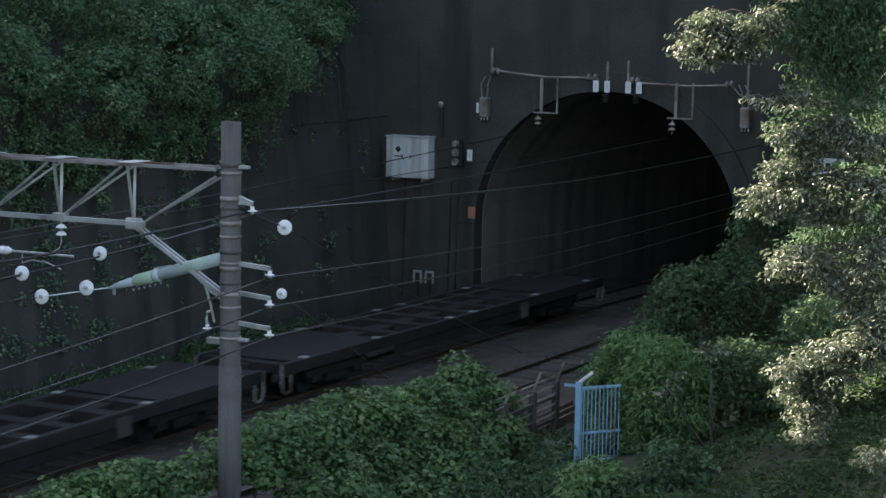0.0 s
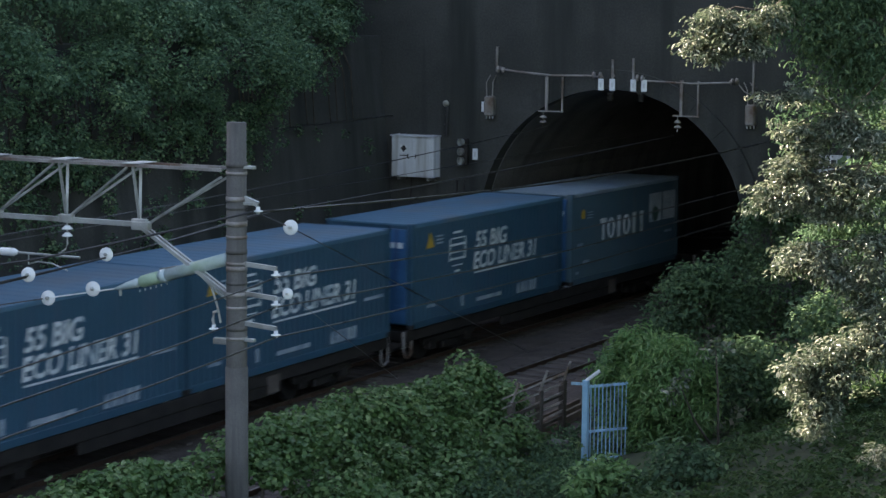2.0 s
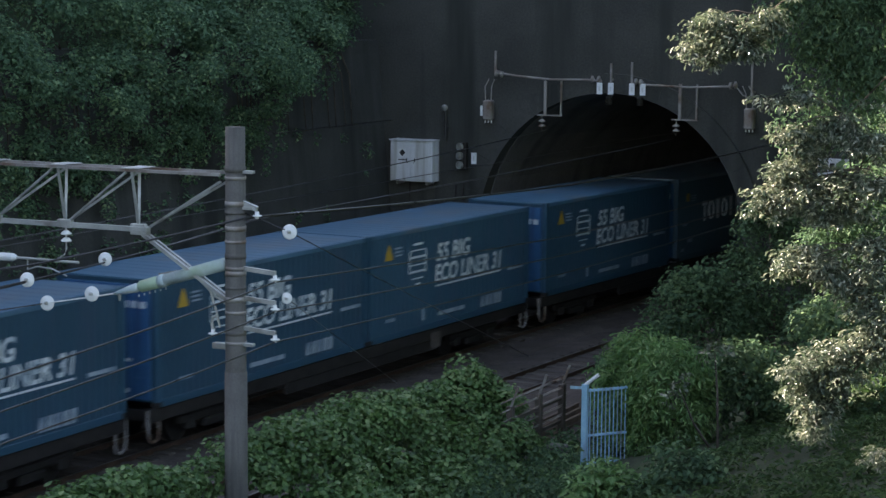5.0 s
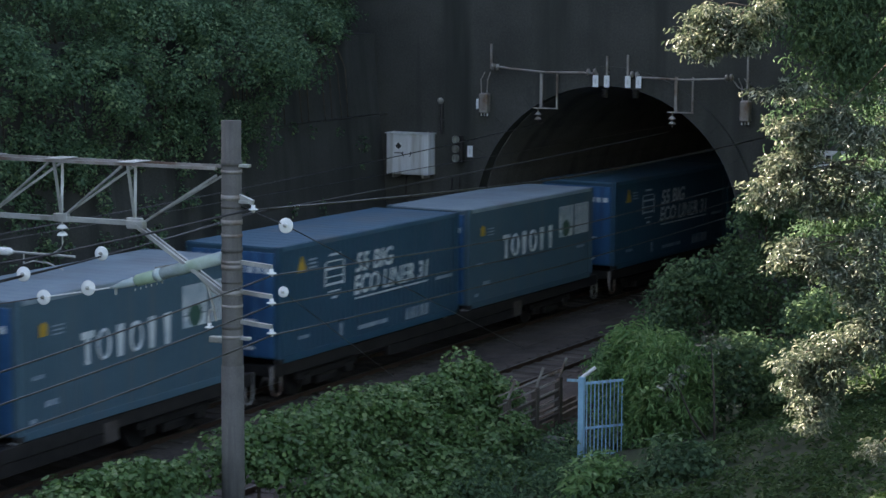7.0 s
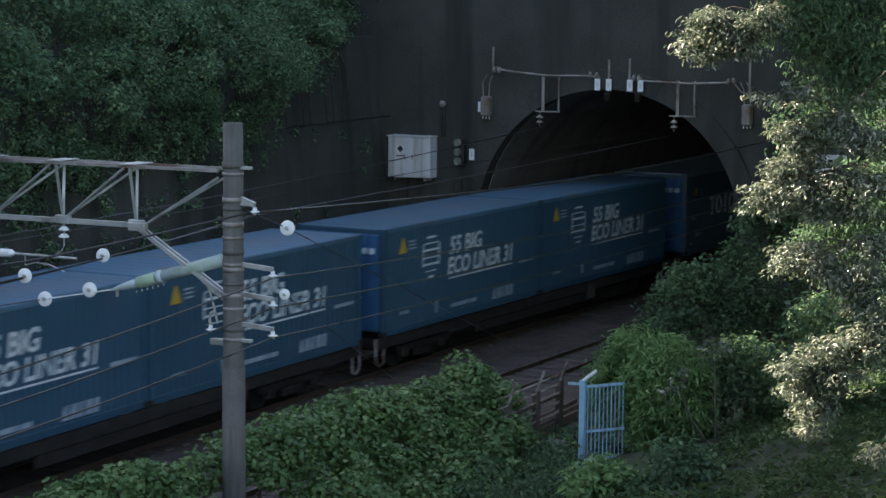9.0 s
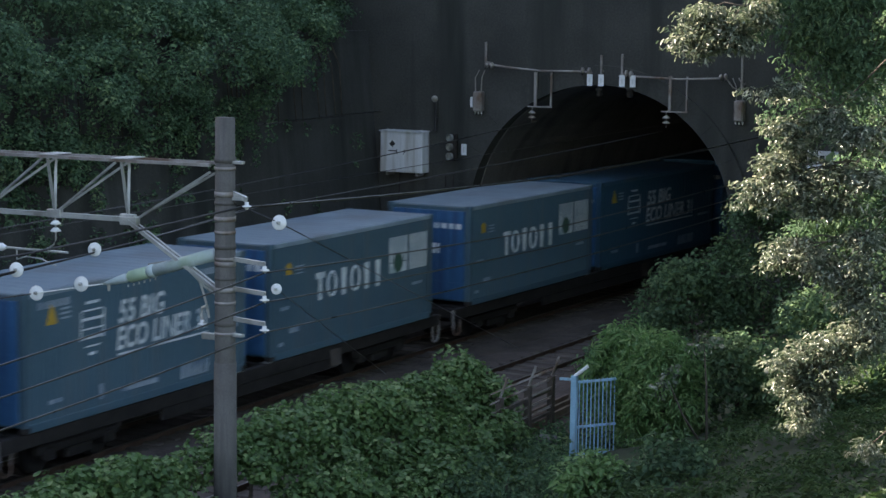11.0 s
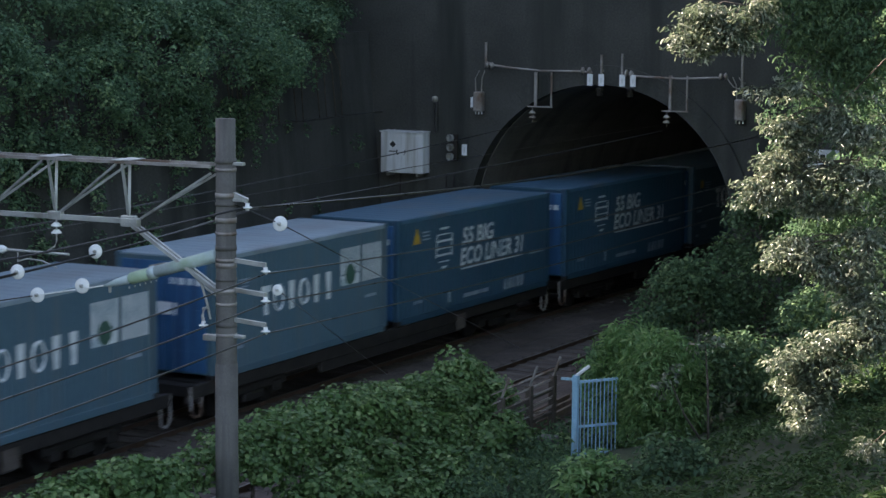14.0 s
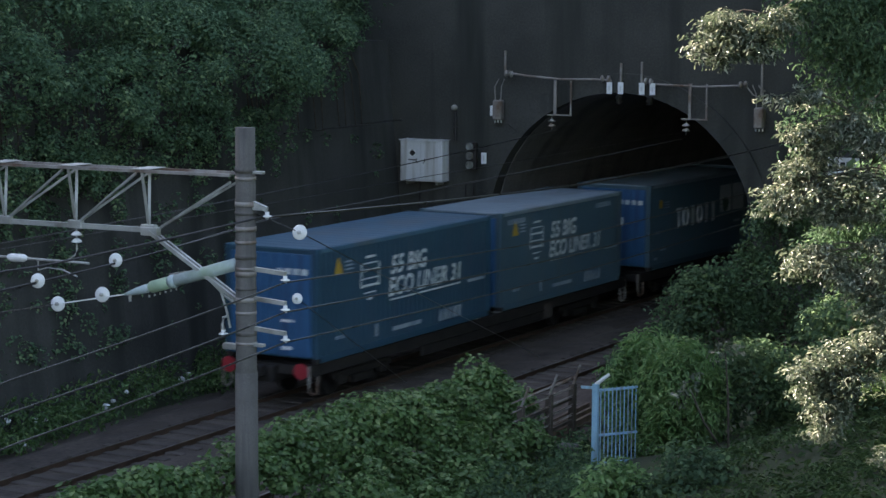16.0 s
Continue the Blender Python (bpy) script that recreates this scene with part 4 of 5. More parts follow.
sig = thing("repeater_signal", "dark three-lamp signal box, all lamps unlit", "signal", at=(-26.36, FACE - 0.14, 4.57))
part("back_plate", boxm((-0.16, -0.14, -0.42), (0.12, 0, 0.40), 0.02), M_STEELDARK, sig)
for z in (-0.28, 0.0, 0.28):
    part("lens_hood", moved(spin([(0.03, 0), (0.11, 0), (0.12, 0.10), (0.10, 0.10), (0.09, 0.03), (0.02, 0.03)], 14), Matrix.Translation((-0.05, -0.14, z)) @ axis_to((-0.35, -1, 0))), M_GALV, sig)
tag_plate = thing("number_tag", "small white plate on the head wall", "sign", at=(-26.03, FACE - 0.14, 4.5))
part("plate", boxm((-0.085, -0.03, -0.17), (0.085, 0.0, 0.17), 0.005), M_WHITE, tag_plate)
part("writing_bar", boxm((-0.02, -0.034, -0.08), (0.02, -0.0305, 0.08)), M_BOXGREY, tag_plate)

support = thing("tunnel_wire_support", "galvanised wire support frame across the tunnel mouth", "wire support", at=(0, FACE, 0))
part("cross_bus", tubem([(-25.25, -0.28, 7.10), (-24.6, -0.28, 7.02), (-23.5, -0.28, 6.94), (-22.4, -0.28, 6.96), (-21.9, -0.28, 6.93)], 0.03, 8), M_RUSTGALV, support)
part("cross_bus", tubem([(-20.6, -0.28, 6.86), (-19.2, -0.28, 6.82), (-17.95, -0.28, 6.88)], 0.03, 8), M_RUSTGALV, support)
for x, z0, z1 in ((-25.30, 7.0, 7.75), (-21.62, 6.85, 7.45), (-20.98, 6.75, 7.5), (-17.38, 6.6, 7.6)):
    part("upright", boxm((x - 0.03, -0.30, z0), (x + 0.03, -0.24, z1), 0.006), M_RUSTGALV, support)
    part("wall_tie", boxm((x - 0.03, -0.24, z0 + 0.1), (x + 0.03, 0, z0 + 0.16)), M_RUSTGALV, support)
for x, z in ((-25.25, 7.08), (-25.1, 7.06), (-22.2, 6.98), (-22.0, 6.98), (-20.85, 6.94), (-20.7, 6.92), (-18.0, 6.90), (-17.86, 6.92)):
    bm = spin([(0.02, -0.05), (0.05, -0.05), (0.10, -0.02), (0.10, 0.02), (0.05, 0.05), (0.02, 0.05)], 14)
    part("bus_insulator", moved(bm, Matrix.Translation((x, -0.28, z)) @ axis_to((1, 0, 0))), M_RUSTGALV, support, "grey porcelain insulator", True)
for x in (-23.68, -19.5):
    for dx, z0 in ((0, 5.9), (0.50, 5.9)):
        part("drop_bar", boxm((x + dx - (0.045 if dx == 0 else 0.025), -0.30, z0), (x + dx + (0.045 if dx == 0 else 0.025), -0.24, 6.9), 0.006), M_RUSTGALV, support)
    part("foot_bar", boxm((x - 0.25, -0.30, 5.86), (x + 0.54, -0.24, 5.90), 0.006), M_RUSTGALV, support)
    for z in (5.70, 5.56):
        bm = spin([(0.02, 0.06), (0.04, 0.06), (0.115, 0.0), (0.11, -0.02), (0.03, -0.03), (0.02, -0.05)], 14)
        part("insulator_disc", moved(bm, Matrix.Translation((x - 0.1, -0.27, z))), M_RUSTGALV, support, "dull grey insulator disc", True)
    part("hanger", tubem([(x - 0.1, -0.27, 5.86), (x - 0.1, -0.27, 5.42)], 0.015, 6), M_RUSTGALV, support)
for x in (-21.95, -21.60, -20.95, -20.62):
    p = thing("number_tag", "small white plate hung from the wire support", "sign", at=(x, FACE - 0.34, 6.72))
    part("plate", boxm((-0.085, -0.012, -0.17), (0.085, 0.012, 0.17), 0.004), M_WHITE, p)
    part("writing_bar", boxm((-0.025, -0.016, -0.07), (0.025, -0.0125, 0.06)), M_BOXGREY, p)
    part("hook", tubem([(0, 0.0, 0.17), (0, 0.06, 0.24)], 0.01, 6), M_RUSTGALV, p)
for x in (-21.7, -20.75):
    part("lower_insulator", moved(spin([(0.02, 0.2), (0.05, 0.2), (0.13, 0.15), (0.05, 0.12), (0.13, 0.05), (0.05, 0.02), (0.12, -0.04), (0.02, -0.06)], 14), Matrix.Translation((x, -0.2, 6.30))), M_STEELDARK, support, "dark ribbed insulator", True)
for x, s in ((-25.55, 1), (-17.45, -1)):
    q = thing("line_arrester", "grey cylindrical switch box on the head wall", "electrical box", at=(x, FACE, 6.05))
    part("case", boxm((-0.14, -0.34, -0.38), (0.14, -0.04, 0.22), 0.04), M_RUSTGALV, q)
    part("mount", boxm((-0.10, -0.04, -0.25), (0.10, 0, 0.15)), M_STEELDARK, q)
    for dx in (-0.1, 0.08):
        part("lead", tubem([(dx, -0.2, 0.2), (dx * 1.2, -0.2, 0.62), (dx + 0.12 * s, -0.22, 0.85)], 0.018, 6), M_RUSTGALV, q)
    for dx in (-0.1, 0, 0.1):
        part("terminal", tubem([(dx, -0.2, -0.46), (dx, -0.2, -0.38)], 0.022, 8), M_PORCELAIN, q)
    if s > 0:
        part("white_side_plate", boxm((-0.22, -0.32, -0.25), (-0.145, -0.1, 0.05), 0.004), M_WHITE, q)
    else:
        part("bent_lead", tubem([(-0.4, -0.25, 0.83), (-0.2, -0.22, 0.58), (0.0, -0.2, 0.5), (0.1, -0.2, 0.5)], 0.02, 6), M_RUSTGALV, q)
pl = thing("wall_notice", "faded orange plate low on the head wall", "sign", at=(-25.93, FACE, 2.77))
part("plate", boxm((-0.12, -0.16, -0.18), (0.12, -0.142, 0.18), 0.004), M_ORANGE, pl)
part("backing", boxm((-0.1, -0.142, -0.16), (0.1, 0.0, 0.16)), M_STEELDARK, pl)
for x in (-27.6, -27.2):
    q = thing("track_marker", "small pale marker frame at the foot of the head wall", "marker", at=(x, FACE - 0.4, 0.72))
    part("frame_top", boxm((-0.14, -0.03, 0.13), (0.14, 0.03, 0.2), 0.008), M_GALV, q)
    for s in (-1, 1):
        part("frame_leg", boxm((s * 0.12 - 0.03, -0.03, -0.2), (s * 0.12 + 0.03, 0.03, 0.13), 0.008), M_GALV, q)
    part("post", tubem([(0, 0.02, -1.2), (0, 0.02, 0.15)], 0.025, 6), M_STEELDARK, q)
for x in (-28.3, -26.75, -26.5):
    wire("thin cable conduit on the head wall", [(x, FACE - 0.05, 0.0), (x + 0.08, FACE - 0.05, 3.7)], 0.022, 0, M_STEELDARK, "cable_conduit", "conduit")
sg = thing("wall_sign", "small white notice with dark marks on the head wall", "sign", at=(-15.05, FACE, 4.68))
part("plate", boxm((-0.45, -0.04, -0.25), (0.45, 0, 0.25), 0.006), M_BOXGREY, sg)
for k in range(3):
    part("writing_bar", boxm((-0.3 + k * 0.22, -0.045, -0.12), (-0.16 + k * 0.22, -0.0405, 0.12)), M_BLACK, sg)

# ---- fence and gate beside the near track ----
gate = thing("steel_gate", "light blue steel bar gate standing ajar in the fence", "gate", at=(-15.06, 38.72, -0.45))
GW = Vector((0.62, 0.78, 0)).normalized()
part("hinge_post", boxm((-0.06, -0.06, 0.0), (0.06, 0.06, 2.06), 0.01), M_BLUEGATE, gate, "light blue square post")
part("post_arm", tubem([(0, 0, 2.05), (0.25, 0.1, 2.26)], 0.035, 8), M_WHITE, gate, "pale angled barbed-wire arm")
part("side_arm", barm((-0.30, -0.05, 1.98), (0, 0, 1.98), 0.05, 0.05), M_BLUEGATE, gate)
for z in (0.42, 1.0, 1.92):
    part("gate_rail", barm(GW * 0.08 + Vector((0, 0, z)), GW * 0.98 + Vector((0, 0, z)), 0.04, 0.045), M_BLUEGATE, gate)
for k in range(10):
    q = GW * (0.12 + 0.092 * k)
    part("gate_bar", tubem([q + Vector((0, 0, 0.42)), q + Vector((0, 0, 1.96))], 0.013, 6), M_BLUEGATE, gate)
fence = thing("barbed_wire_fence", "old concrete posts with rusty barbed wire beside the track", "fence", at=(-16.6, 0, -0.45))
for y in (38.5, 40.0, 41.3):
    part("fence_post", boxm((-0.07, y - 0.07, 0), (0.07, y + 0.07, 1.5), 0.01), M_SLEEPER, fence)
    part("post_arm", tubem([(0, y, 1.46), (0.16, y + 0.03, 1.92)], 0.03, 6), M_RUSTGALV, fence, "pale angled arm")
for z in (0.85, 1.05, 1.25, 1.45, 1.65):
    bm = tubem([(0.02, 38.0, z), (0.02, 41.5, z - 0.03)], 0.010, 5)
    for k in range(29):
        y = 38.05 + k * 0.12
        tube(bm, [(-0.03, y, z - 0.035), (0.05, y + 0.03, z + 0.035)], 0.008, 4)
    part("barbed_wire", bm, M_RUSTGALV, fence)
for z in (0.7, 1.2):
    part("cross_rail", barm((0.0, 38.1, z), (0.0, 41.4, z), 0.05, 0.07), M_SLEEPER, fence)
drum = thing("concrete_block", "small grey concrete block by the fence", "block", at=(-15.9, 39.3, -0.45))
part("block", boxm((-0.2, -0.2, 0), (0.2, 0.2, 0.62), 0.03), M_POLE, drum)
for k in range(3):
    rail = thing("stacked_rail", "short rusty rail lying on sleepers behind the fence", "rail", "rails behind the fence", at=(-17.2 - 0.22 * k, 42.6, -0.42 + 0.02 * k))
    part("rail_bar", barm((0, -2.3, 0.22), (0, 2.3, 0.24), 0.07, 0.14), M_RUST, rail)
    part("rail_foot", barm((0, -2.3, 0.13), (0, 2.3, 0.15), 0.13, 0.03), M_RUST, rail)


# ---- plants ----
def plant(name, label, category, blobs, per_area, size, mat, seed, stems=(), group="", **kw):
    t = thing(name, label, category, group)
    part("crown", leaf_mesh("crown", blobs, per_area, size, mat, seed, **kw), mat, t)
    for pts, r0, r1 in stems:
        k = len(pts)
        part("trunk" if r0 > 0.07 else "limb", tubem(pts, [r0 + (r1 - r0) * i / (k - 1) for i in range(k)], 8), M_BARK, t, smooth=True)
    return t


rnd = random.Random(7)


def hedge_top(y):
    return 2.12 - 0.022 * (y - 24) + 0.09 * math.sin(y * 1.5) + 0.10 * math.sin(y * 0.8 + 1) - 0.75 * smooth_step(38.6, 40.4, y)


# creeper over the fence, in stretches; it leaves the pole free
for k, (ya, yb) in enumerate(((17.5, 23.0), (23.0, 28.0), (28.0, 32.0), (32.0, 36.0), (36.0, 40.0))):
    blobs = []
    for i in range(int((yb - ya) * 48)):
        y = rnd.uniform(ya, yb)
        d = rnd.random()
        top = hedge_top(y)
        x = -17.75 + 2.1 * d * d + rnd.uniform(-0.22, 0.22)
        z = top - 0.33 - 2.0 * d * d * rnd.uniform(0.75, 1.25) + rnd.uniform(-0.2, 0.12)
        r = rnd.uniform(0.22, 0.40)
        if abs(y - PY + 0.25) < 0.75 and x > -17.8 and z + r > 0.7:
            continue
        blobs.append((x, y, max(z, -0.2), r))
    plant("creeper_hedge", "dense green creeper over a trackside fence", "hedge", blobs, 1050, 0.092, M_LEAF_HEDGE, 20 + k, group="creeper along the fence", narrow=0.85, up=0.75,
          stems=[([(-17.6, (ya + yb) / 2, -0.4), (-17.6, (ya + yb) / 2 + 0.2, 0.8), (-17.5, (ya + yb) / 2, 1.3)], 0.05, 0.02)])
# low weeds between fence and gate
blobs = [(rnd.uniform(-16.4, -13.4), rnd.uniform(33.6, 38.4), rnd.uniform(-0.3, 0.3), rnd.uniform(0.2, 0.4)) for i in range(110)]
plant("weed_patch", "dark low weeds under the barbed wire", "weeds", blobs, 420, 0.10, M_LEAF_DARK, 31, narrow=0.5,
      stems=[([(-15.8 + j * 0.7, 34.2 + j, -0.45), (-15.7 + j * 0.7, 34.3 + j, 0.3)], 0.015, 0.006) for j in range(4)])

blobs = [(rnd.uniform(-16.6, -14.9), rnd.uniform(37.6, 41.5), rnd.uniform(-0.4, 0.1), rnd.uniform(0.18, 0.34)) for i in range(70)]
plant("weed_patch", "dark low weeds behind the barbed wire", "weeds", blobs, 420, 0.10, M_LEAF_DARK, 33, narrow=0.5,
      stems=[([(-16.2 + j * 0.3, 38.2 + j, -0.45), (-16.1 + j * 0.3, 38.3 + j, 0.2)], 0.015, 0.006) for j in range(3)])

# bushes behind and right of the gate
def bush(label, cx, cy, z0, z1, rx, ry, n, seed, size=0.12, mat=None, per=420, narrow=0.55, hang=0.2):
    r = random.Random(seed)
    blobs = []
    for i in range(n):
        u = r.random() ** 0.8
        a = r.uniform(0, math.tau)
        w = math.sqrt(max(0.05, 1 - (u * 1.7 - 0.7) ** 2)) * r.uniform(0.65, 1.05)
        blobs.append((cx + rx * w * math.cos(a), cy + ry * w * math.sin(a), z0 + (z1 - z0) * u, r.uniform(0.25, 0.5)))
    return plant("bush", label, "bush", blobs, per, size, mat or M_LEAF_BUSH, seed, narrow=narrow, hang=hang, up=0.7, spread=0.42,
                 stems=[([(cx, cy, z0 - 0.6), (cx + 0.1, cy, z0 + (z1 - z0) * 0.4), (cx - 0.1, cy + 0.1, z0 + (z1 - z0) * 0.8)], 0.09, 0.03)], group="bushes by the gate")


bush("feathery green bush growing beside the gate", -13.75, 40.1, -0.1, 2.15, 0.75, 0.8, 85, 41, mat=M_LEAF_FEATHER, size=0.15, per=560, narrow=0.24, hang=0.55)
bush("light green bush leaning over the gate", -14.7, 40.8, 0.0, 2.15, 0.72, 0.7, 80, 49, mat=M_LEAF_FEATHER, size=0.15, per=560, narrow=0.24, hang=0.55)
bush("low light green bush in front of the gate", -12.95, 34.6, -0.4, 0.75, 0.7, 0.6, 50, 42, mat=M_LEAF_FEATHER, size=0.14, per=480, narrow=0.4)
bush("low dark green bush on the slope", -11.6, 34.4, 0.0, 1.3, 0.8, 0.8, 46, 46, mat=M_LEAF_DARK)
bush("tall dark green bush by the tunnel mouth", -15.75, 48.0, 0.0, 2.75, 1.2, 1.2, 140, 43, mat=M_LEAF_DARK, size=0.11, per=520)
bush("dark green bush close to the track", -16.85, 46.6, -0.3, 0.95, 0.65, 1.1, 60, 51, mat=M_LEAF_DARK, size=0.11, per=520)
bush("tall dark green bush under the head wall", -14.5, 49.8, 0.7, 4.3, 1.0, 1.4, 130, 47, mat=M_LEAF_DARK, size=0.11, per=460)
bush("dark green bush on the slope", -12.6, 41.6, 0.4, 2.0, 0.8, 1.2, 70, 44, mat=M_LEAF_DARK)
bush("dark undergrowth on the slope", -10.2, 40.2, 1.2, 3.4, 1.3, 1.4, 80, 45, mat=M_LEAF_DARK)
bush("dark bushes behind the tree", -9.6, 45.5, 1.8, 7.5, 2.2, 1.8, 150, 48, mat=M_LEAF_DARK)


def tree(label, base, top, trunk_r, limbs, n, blob_r, seed, mat, size, per, group="", more=1, flat=0.8, layer=0.75, limb=0.065, tip=0.5, droop=0.0, up=0.5, jitter=0.42):
    """A tapered trunk, limbs to the given ends, and clumps of leaves along and round the limbs."""
    r = random.Random(seed)
    base, top = Vector(base), Vector(top)
    mid = base.lerp(top, 0.5) + Vector((r.uniform(-0.3, 0.3), r.uniform(-0.3, 0.3), 0))
    stems = [([base, mid, top], trunk_r, trunk_r * 0.4)]
    blobs = []
    for end, spread, count, *hub in limbs:
        end = Vector(end)
        root = base.lerp(top, min(0.98, max(0.35, (end.z - base.z - 1.0 + droop) / (top.z - base.z))))
        if hub:                 # a twig from a bough's fork
            root = Vector(hub[0])
        bend = root.lerp(end, 0.55) + Vector((0, 0, 0.1 if hub else 0.5))
        stems.append(([root, bend, end], 0.012 if hub else limb, 0.006))
        for i in range(int(count * more)):
            u = 1.04 - tip * r.random() ** 1.5
            q = root.lerp(bend, u / 0.55) if u < 0.55 else bend.lerp(end, (u - 0.55) / 0.45)
            s = spread * (0.4 + 0.7 * r.random())
            blobs.append((q.x + r.gauss(0, s), q.y + r.gauss(0, s), q.z + r.gauss(0, s * layer) - 0.1, r.uniform(*blob_r)))
    return plant("tree", label, "tree", blobs, per, size, mat, seed, stems=stems, group=group, narrow=0.31, hang=0.5, spread=0.5, up=up, flat=flat, jitter=jitter)


# ends of the sunlit limbs, bough by bough from the top down
boughs = (
    ([(-9.41, 28.00, 8.73), (-9.08, 28.00, 8.54), (-8.76, 28.00, 8.83), (-9.13, 28.00, 9.04), (-8.63, 28.00, 8.62), (-8.36, 28.00, 9.03)], 0.14, 22),
    ([(-7.98, 28.00, 8.04), (-7.93, 28.00, 7.54), (-7.71, 28.00, 7.39), (-7.28, 28.00, 7.66), (-7.04, 28.00, 7.45), (-8.05, 28.00, 7.03), (-7.81, 28.00, 7.02)], 0.14, 18),
    ([(-7.54, 27.90, 6.78), (-8.22, 27.90, 6.71), (-8.31, 27.90, 6.55), (-7.93, 27.90, 6.59), (-7.15, 27.90, 6.92), (-6.76, 27.90, 7.47), (-6.67, 27.90, 6.87), (-7.06, 27.90, 6.50), (-7.43, 27.90, 6.44)], 0.17, 24),
    ([(-7.72, 27.70, 5.90), (-7.43, 27.70, 5.83), (-7.81, 27.70, 5.72), (-6.76, 27.70, 6.08), (-6.59, 27.70, 5.74), (-6.97, 27.70, 5.48), (-6.66, 27.70, 5.28), (-7.33, 27.70, 5.62)], 0.17, 20),
    ([(-7.58, 27.40, 4.39), (-7.29, 27.40, 4.48), (-6.98, 27.40, 4.66), (-6.68, 27.40, 4.84), (-6.45, 27.40, 4.71), (-7.45, 27.40, 4.08), (-7.36, 27.40, 3.79), (-7.29, 27.40, 3.60), (-7.06, 27.40, 4.22), (-6.50, 27.40, 5.10)], 0.15, 22),
    ([(-6.09, 26.00, 3.57)], 0.12, 12),
)


def fork(ends):
    """Where a bough divides into twigs: over the middle of their ends, towards the trunk."""
    return sum((Vector(e) for e in ends), Vector()) / len(ends) + Vector((0.5, 0.1, 0.3))


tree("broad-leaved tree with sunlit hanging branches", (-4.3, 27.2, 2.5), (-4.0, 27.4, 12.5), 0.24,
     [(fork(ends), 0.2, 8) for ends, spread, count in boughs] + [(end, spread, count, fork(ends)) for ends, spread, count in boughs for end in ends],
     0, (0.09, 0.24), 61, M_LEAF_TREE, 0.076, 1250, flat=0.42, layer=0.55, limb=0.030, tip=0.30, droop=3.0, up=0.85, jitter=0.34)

# shaded crown of the same kind behind it; darker leaf colour holds the shade
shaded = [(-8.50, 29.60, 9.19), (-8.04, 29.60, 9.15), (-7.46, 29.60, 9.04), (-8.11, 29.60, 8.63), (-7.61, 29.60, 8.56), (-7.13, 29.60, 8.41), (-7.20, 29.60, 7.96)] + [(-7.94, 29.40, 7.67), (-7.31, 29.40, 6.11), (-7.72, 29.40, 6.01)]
tree("tall broad-leaved tree over the slope, shade coloured into its dense crown", (-5.0, 33.0, 2.3), (-6.0, 32.5, 12.5), 0.26,
     # the first four limbs, above the view, are added to block sun
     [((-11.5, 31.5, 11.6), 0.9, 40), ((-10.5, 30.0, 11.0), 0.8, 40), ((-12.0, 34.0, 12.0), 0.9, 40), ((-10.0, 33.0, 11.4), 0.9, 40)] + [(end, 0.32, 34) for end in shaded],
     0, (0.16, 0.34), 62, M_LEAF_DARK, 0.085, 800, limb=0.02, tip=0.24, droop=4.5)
# canopy above the view, added to keep sky light off the slope
canopy = [(rnd.uniform(-9.5, -1.5), rnd.uniform(29.5, 42.0), rnd.uniform(11.4, 14.5), rnd.uniform(0.6, 0.95)) for i in range(230)]
plant("tree", "unseen tree with a wide canopy, added to shade the grassy slope", "tree", canopy, 55, 0.40, M_LEAF_DARK, 66,
      stems=[([(-1.5, 38.5, 3.0), (-1.8, 38.0, 8.5), (-4.5, 36.0, 12.5)], 0.28, 0.08)])
# dense wood on the slope beside the tunnel mouth; mostly unseen, added against skylight
for k, (x, y) in enumerate(((-7.5, 46.5), (-9.0, 51.0), (-6.0, 53.0), (-10.5, 55.5), (-4.0, 48.0))):
    zb = ground_height(x, y)
    clumps = [(x + rnd.gauss(0, 1.5), y + rnd.gauss(0, 1.5), zb + 2.5 + 11.5 * rnd.random(), rnd.uniform(0.6, 1.0)) for i in range(120)]
    plant("tree", "tall dark broad-leaved tree beside the tunnel, mostly unseen, added to block skylight", "tree", clumps, 60, 0.36, M_LEAF_DARK, 170 + k, group="trees on the near slope",
          stems=[([(x, y, zb - 0.4), (x + 0.2, y, zb + 5), (x, y + 0.2, zb + 11)], 0.24, 0.08)])
# crown above the view, added to shade the trees behind the sunlit one
crown = [(rnd.uniform(-13.5, -10.0), rnd.uniform(29.6, 37.5), rnd.uniform(11.0, 13.6), rnd.uniform(0.45, 0.75)) for i in range(330)]
plant("tree", "unseen tree with a wide dark crown, added high up to block sun", "tree", crown, 130, 0.24, M_LEAF_DARK, 64,
      stems=[([(-4.6, 39.0, 2.3), (-5.2, 37.0, 9.5), (-10.5, 33.0, 12.0)], 0.26, 0.08)])
# shrub with two top shoots at sunlit spots; pale leaf tones hold the sunlight
plant("shrub", "thin shrub with two top shoots, light green as if sunlit", "shrub",
      [(-12.1, 37.9, 2.62, 0.22), (-11.85, 37.95, 2.66, 0.16), (-12.3, 37.9, 2.5, 0.16), (-12.4, 36.7, 2.1, 0.2), (-12.5, 36.6, 1.9, 0.2), (-12.3, 36.8, 2.3, 0.12)], 700, 0.12, M_LEAF_TREE, 63, narrow=0.45,
      stems=[([(-11.9, 37.6, 0.6), (-12.0, 37.8, 1.8), (-12.1, 37.9, 2.6)], 0.03, 0.01), ([(-11.9, 37.6, 0.6), (-12.2, 37.0, 1.4), (-12.4, 36.7, 2.1)], 0.03, 0.01)])
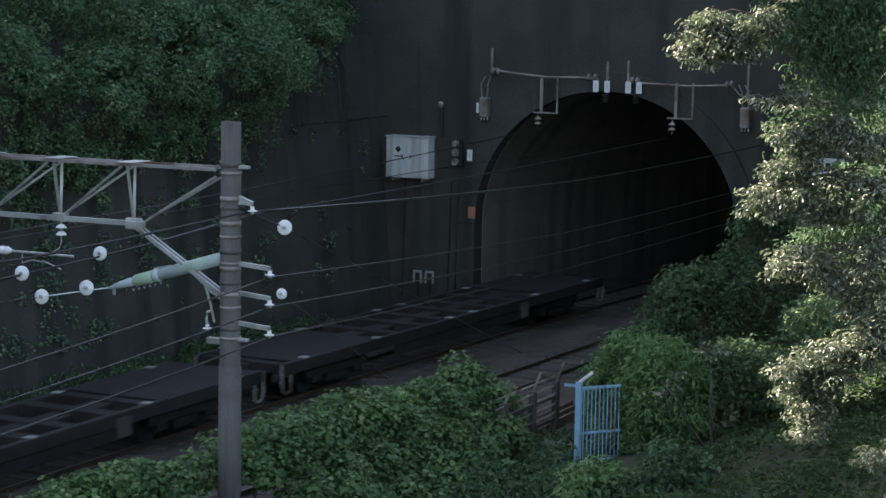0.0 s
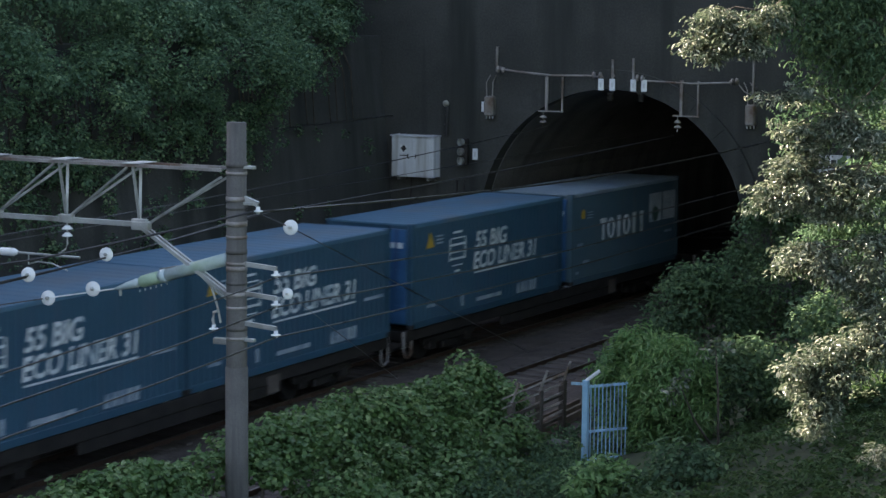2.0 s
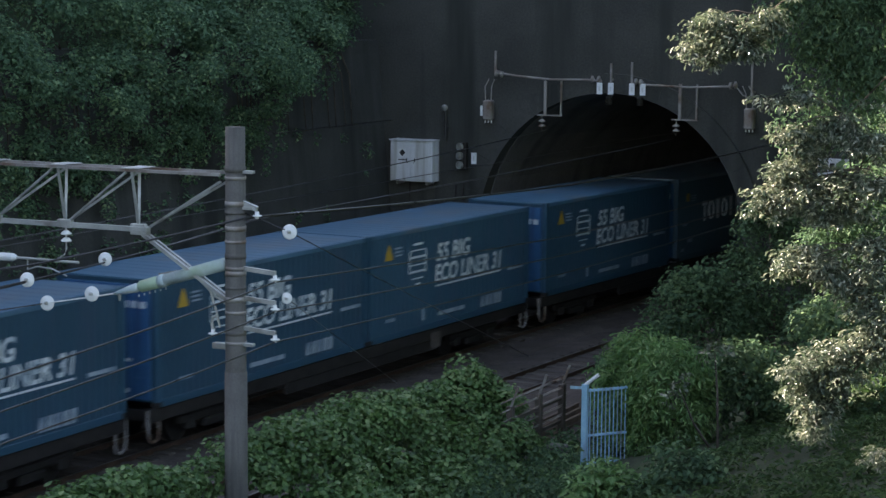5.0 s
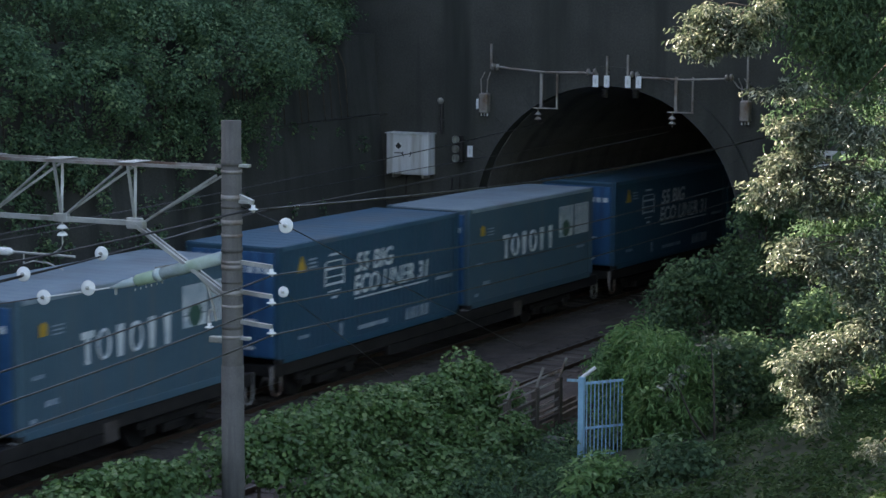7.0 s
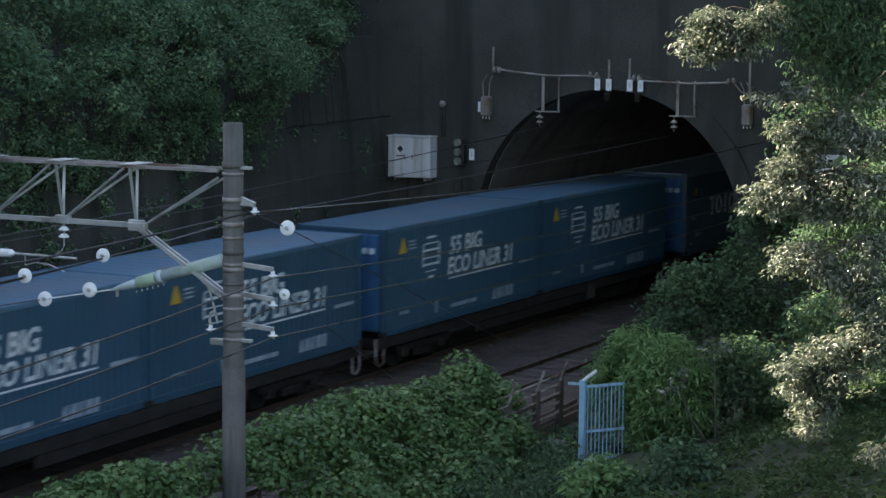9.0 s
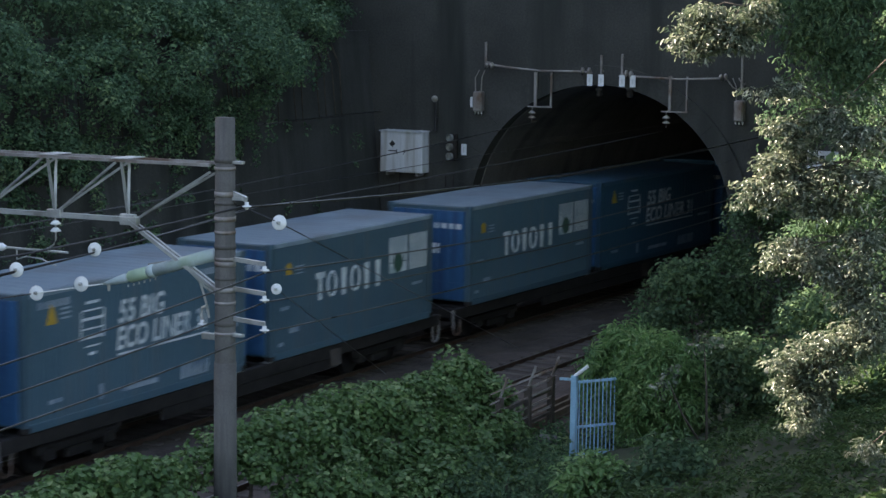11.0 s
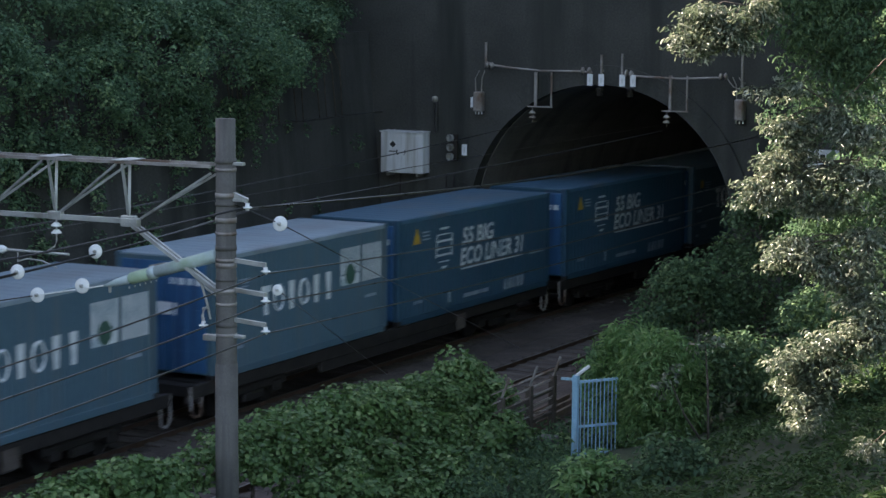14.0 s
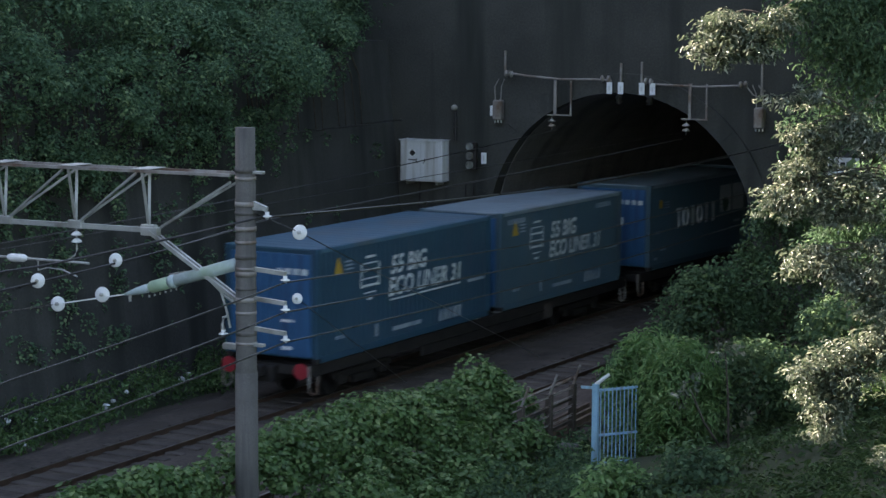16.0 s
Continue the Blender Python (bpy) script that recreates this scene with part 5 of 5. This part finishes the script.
# wood along the crest of the far bank, unseen, added to shade the cutting
for k in range(16):
    y0 = -6 + k * 5.0
    blobs = []
    for i in range(190 if y0 < 29 else 75):
        y = y0 + rnd.uniform(0, 5.0)
        # gaps and stepped heights are set to steer where the sun comes through
        if abs(y - 41.4) < 0.7 or 43.4 < y < 50.6:
            continue
        blobs.append((-46.5 + rnd.uniform(-1.5, 1.5), y, 22.3 + (7.8 if y < 30.2 else 2.3 if y < 33.8 else 3.6) * rnd.random(), rnd.uniform(0.7, 1.2)))
    if len(blobs) < 8:
        continue
    plant("crest_tree", "unseen dark broad-leaved tree on the bank's crest, added to shade the cutting", "tree", blobs, 60, 0.5, M_LEAF_DARK, 140 + k, group="trees along the crest",
          stems=[([(-46.5, y0 + 2.5, 21.5), (-46.4, y0 + 2.4, 23.5), (-46.6, y0 + 2.5, 25.5)], 0.2, 0.06)])

# trees on the bank over the far wall
for k in range(9):
    y = 30 + k * 3.4
    x = -33.5 + rnd.uniform(-1, 1)
    zb = ground_height(x, y)
    ends = []
    for i in range(9):
        a = rnd.uniform(0, math.tau)
        ends.append(((x + 2.6 * math.cos(a) + 1.2, y + 2.4 * math.sin(a), zb + rnd.uniform(-2.5, 0.6 if 36.5 < y < 51.5 else 4.2)), 0.75, 14))
    tree("dark broad-leaved tree leaning over the retaining wall", (x, y, zb - 0.5), (x + 0.6, y, zb + 4.5), 0.2, ends, 0, (0.35, 0.6), 80 + k, M_LEAF_DARK, 0.16, 300, "trees on the bank")
# creeper over the wall: rounded mounds, strands that hang from them, thin patches on the wall below
for k, (y, z, R) in enumerate(((31.0, 6.6, 1.6), (34.6, 7.2, 1.7), (38.0, 7.5, 1.5), (41.2, 6.9, 1.6), (44.6, 7.7, 1.7), (48.8, 7.3, 1.9), (52.2, 8.0, 1.3), (39.6, 5.5, 1.0), (43.4, 5.6, 0.85), (46.6, 6.0, 0.9),
                               (54.6, 8.3, 0.8), (36.2, 9.4, 1.5), (40.6, 9.3, 1.5), (43.4, 8.7, 1.2), (46.8, 8.6, 1.2), (50.8, 8.7, 1.2), (33.0, 5.0, 1.2), (36.2, 5.4, 1.0), (53.6, 9.6, 1.1), (37.4, 5.2, 1.1), (41.2, 5.1, 0.9), (45.2, 5.7, 0.9), (48.6, 5.7, 0.8))):
    cx = -29.15 - 0.06 * z + 0.35 * R
    blobs = []
    for i in range(int(15 * R * R) + 10):
        way = Vector((rnd.gauss(0.5, 0.7), rnd.gauss(0, 1), rnd.gauss(0.25, 0.8))).normalized()
        r = rnd.uniform(0.2, 0.5) * (0.6 + 0.3 * R)
        far = (R - 0.5 * r) * rnd.uniform(0.8, 1.08)
        blobs.append((cx + way.x * far, y + way.y * far * 1.15, z + way.z * far * 0.8, r))
    for i in range(int(3 * R)):
        yy, zz = y + rnd.uniform(-R, R), z - 0.5 * R
        xx, stop = cx + rnd.uniform(0.1, 0.6) * R, z - rnd.uniform(0.9, 1.5) * R
        while zz > stop:
            blobs.append((xx + rnd.uniform(-0.05, 0.05), yy + rnd.uniform(-0.08, 0.08), zz, rnd.uniform(0.10, 0.18)))
            zz -= 0.18
    for i in range(14 if y < 42 else 5):
        yy, zz = y + rnd.uniform(-1.7, 1.7), rnd.uniform(0.8, 5.4)
        blobs.append((-28.75 - 0.085 * zz, min(yy, 56.5), zz, rnd.uniform(0.16, 0.40)))
    plant("hanging_creeper", "green creeper in a rounded mound over the retaining wall", "creeper", blobs, 950, 0.085, M_LEAF_CREEPER, 100 + k, group="creeper on the wall", narrow=0.7, up=0.7, spread=0.2, jitter=0.3,
          stems=[([(-29.6, y + j * 0.4, 8.2), (-29.1, y + j * 0.5, 7.0), (-28.95, y + j * 0.4, 5.5)], 0.04, 0.015) for j in (0, 1)])
# weeds along the wall foot
for k in range(6):
    y0 = 30 + k * 3.5
    blobs = [(rnd.uniform(-28.5, -26.5), y0 + rnd.uniform(0, 3.5), rnd.uniform(-0.38, 0.3), rnd.uniform(0.14, 0.30)) for i in range(85)]
    plant("weed_patch", "dark weeds at the foot of the retaining wall", "weeds", blobs, 380, 0.12, M_LEAF_BUSH, 120 + k, group="weeds along the wall", narrow=0.4,
          stems=[([(-27.8, y0 + 0.6 + j, -0.45), (-27.75, y0 + 0.7 + j, 0.3), (-27.7, y0 + 0.6 + j, 0.7)], 0.012, 0.005) for j in range(3)])
# litter caught in the weeds
for k in range(11):
    q = thing("litter", "small crumpled pale scrap of litter in the weeds", "litter", "litter by the wall", at=(rnd.uniform(-28.0, -26.6), 35.5 + k * 0.75, rnd.uniform(-0.2, 0.12)))
    bm = bmesh.new()
    bmesh.ops.create_icosphere(bm, subdivisions=2, radius=rnd.uniform(0.05, 0.10))
    for v in bm.verts:
        v.co *= 1 + 0.55 * noise.noise(v.co * 14 + Vector((k, 0, 0)))
        v.co.z *= 0.75
    part("scrap", bm, M_BOXGREY, q)
# grass on the near slope
g = np.random.default_rng(5)
blobs = []
for i in range(2600):
    x, y = g.uniform(-12.5, -2.5), g.uniform(16, 46)
    blobs.append((x, y, ground_height(x, y) + 0.04, g.uniform(0.14, 0.26)))
grass = new("grass", leaf_mesh("grass", blobs, 700, 0.13, M_GRASS, 9, flat=0.7, up=0.9, narrow=0.3, hang=-0.5))
tagged(grass, "dark rough grass on the near slope", "grass", kind="stuff")

# ---- sleepers near the camera's view ----
sleeper_mesh = mesh_of("sleeper", boxm((-1.0, -0.12, -0.3), (1.0, 0.12, -0.09), 0.02), M_SLEEPER)
for t in (track_a, track_b):
    for k in range(26, 100):
        o = part("sleeper", sleeper_mesh, M_SLEEPER, t)
        o.location = (track_x(k * 0.6) + (TRACK_GAP if t is track_b else 0) + 0.01 * ((k * 7) % 5 - 2), k * 0.6, 0)
        o.rotation_euler.z = radians(track_turn(k * 0.6))

motions()
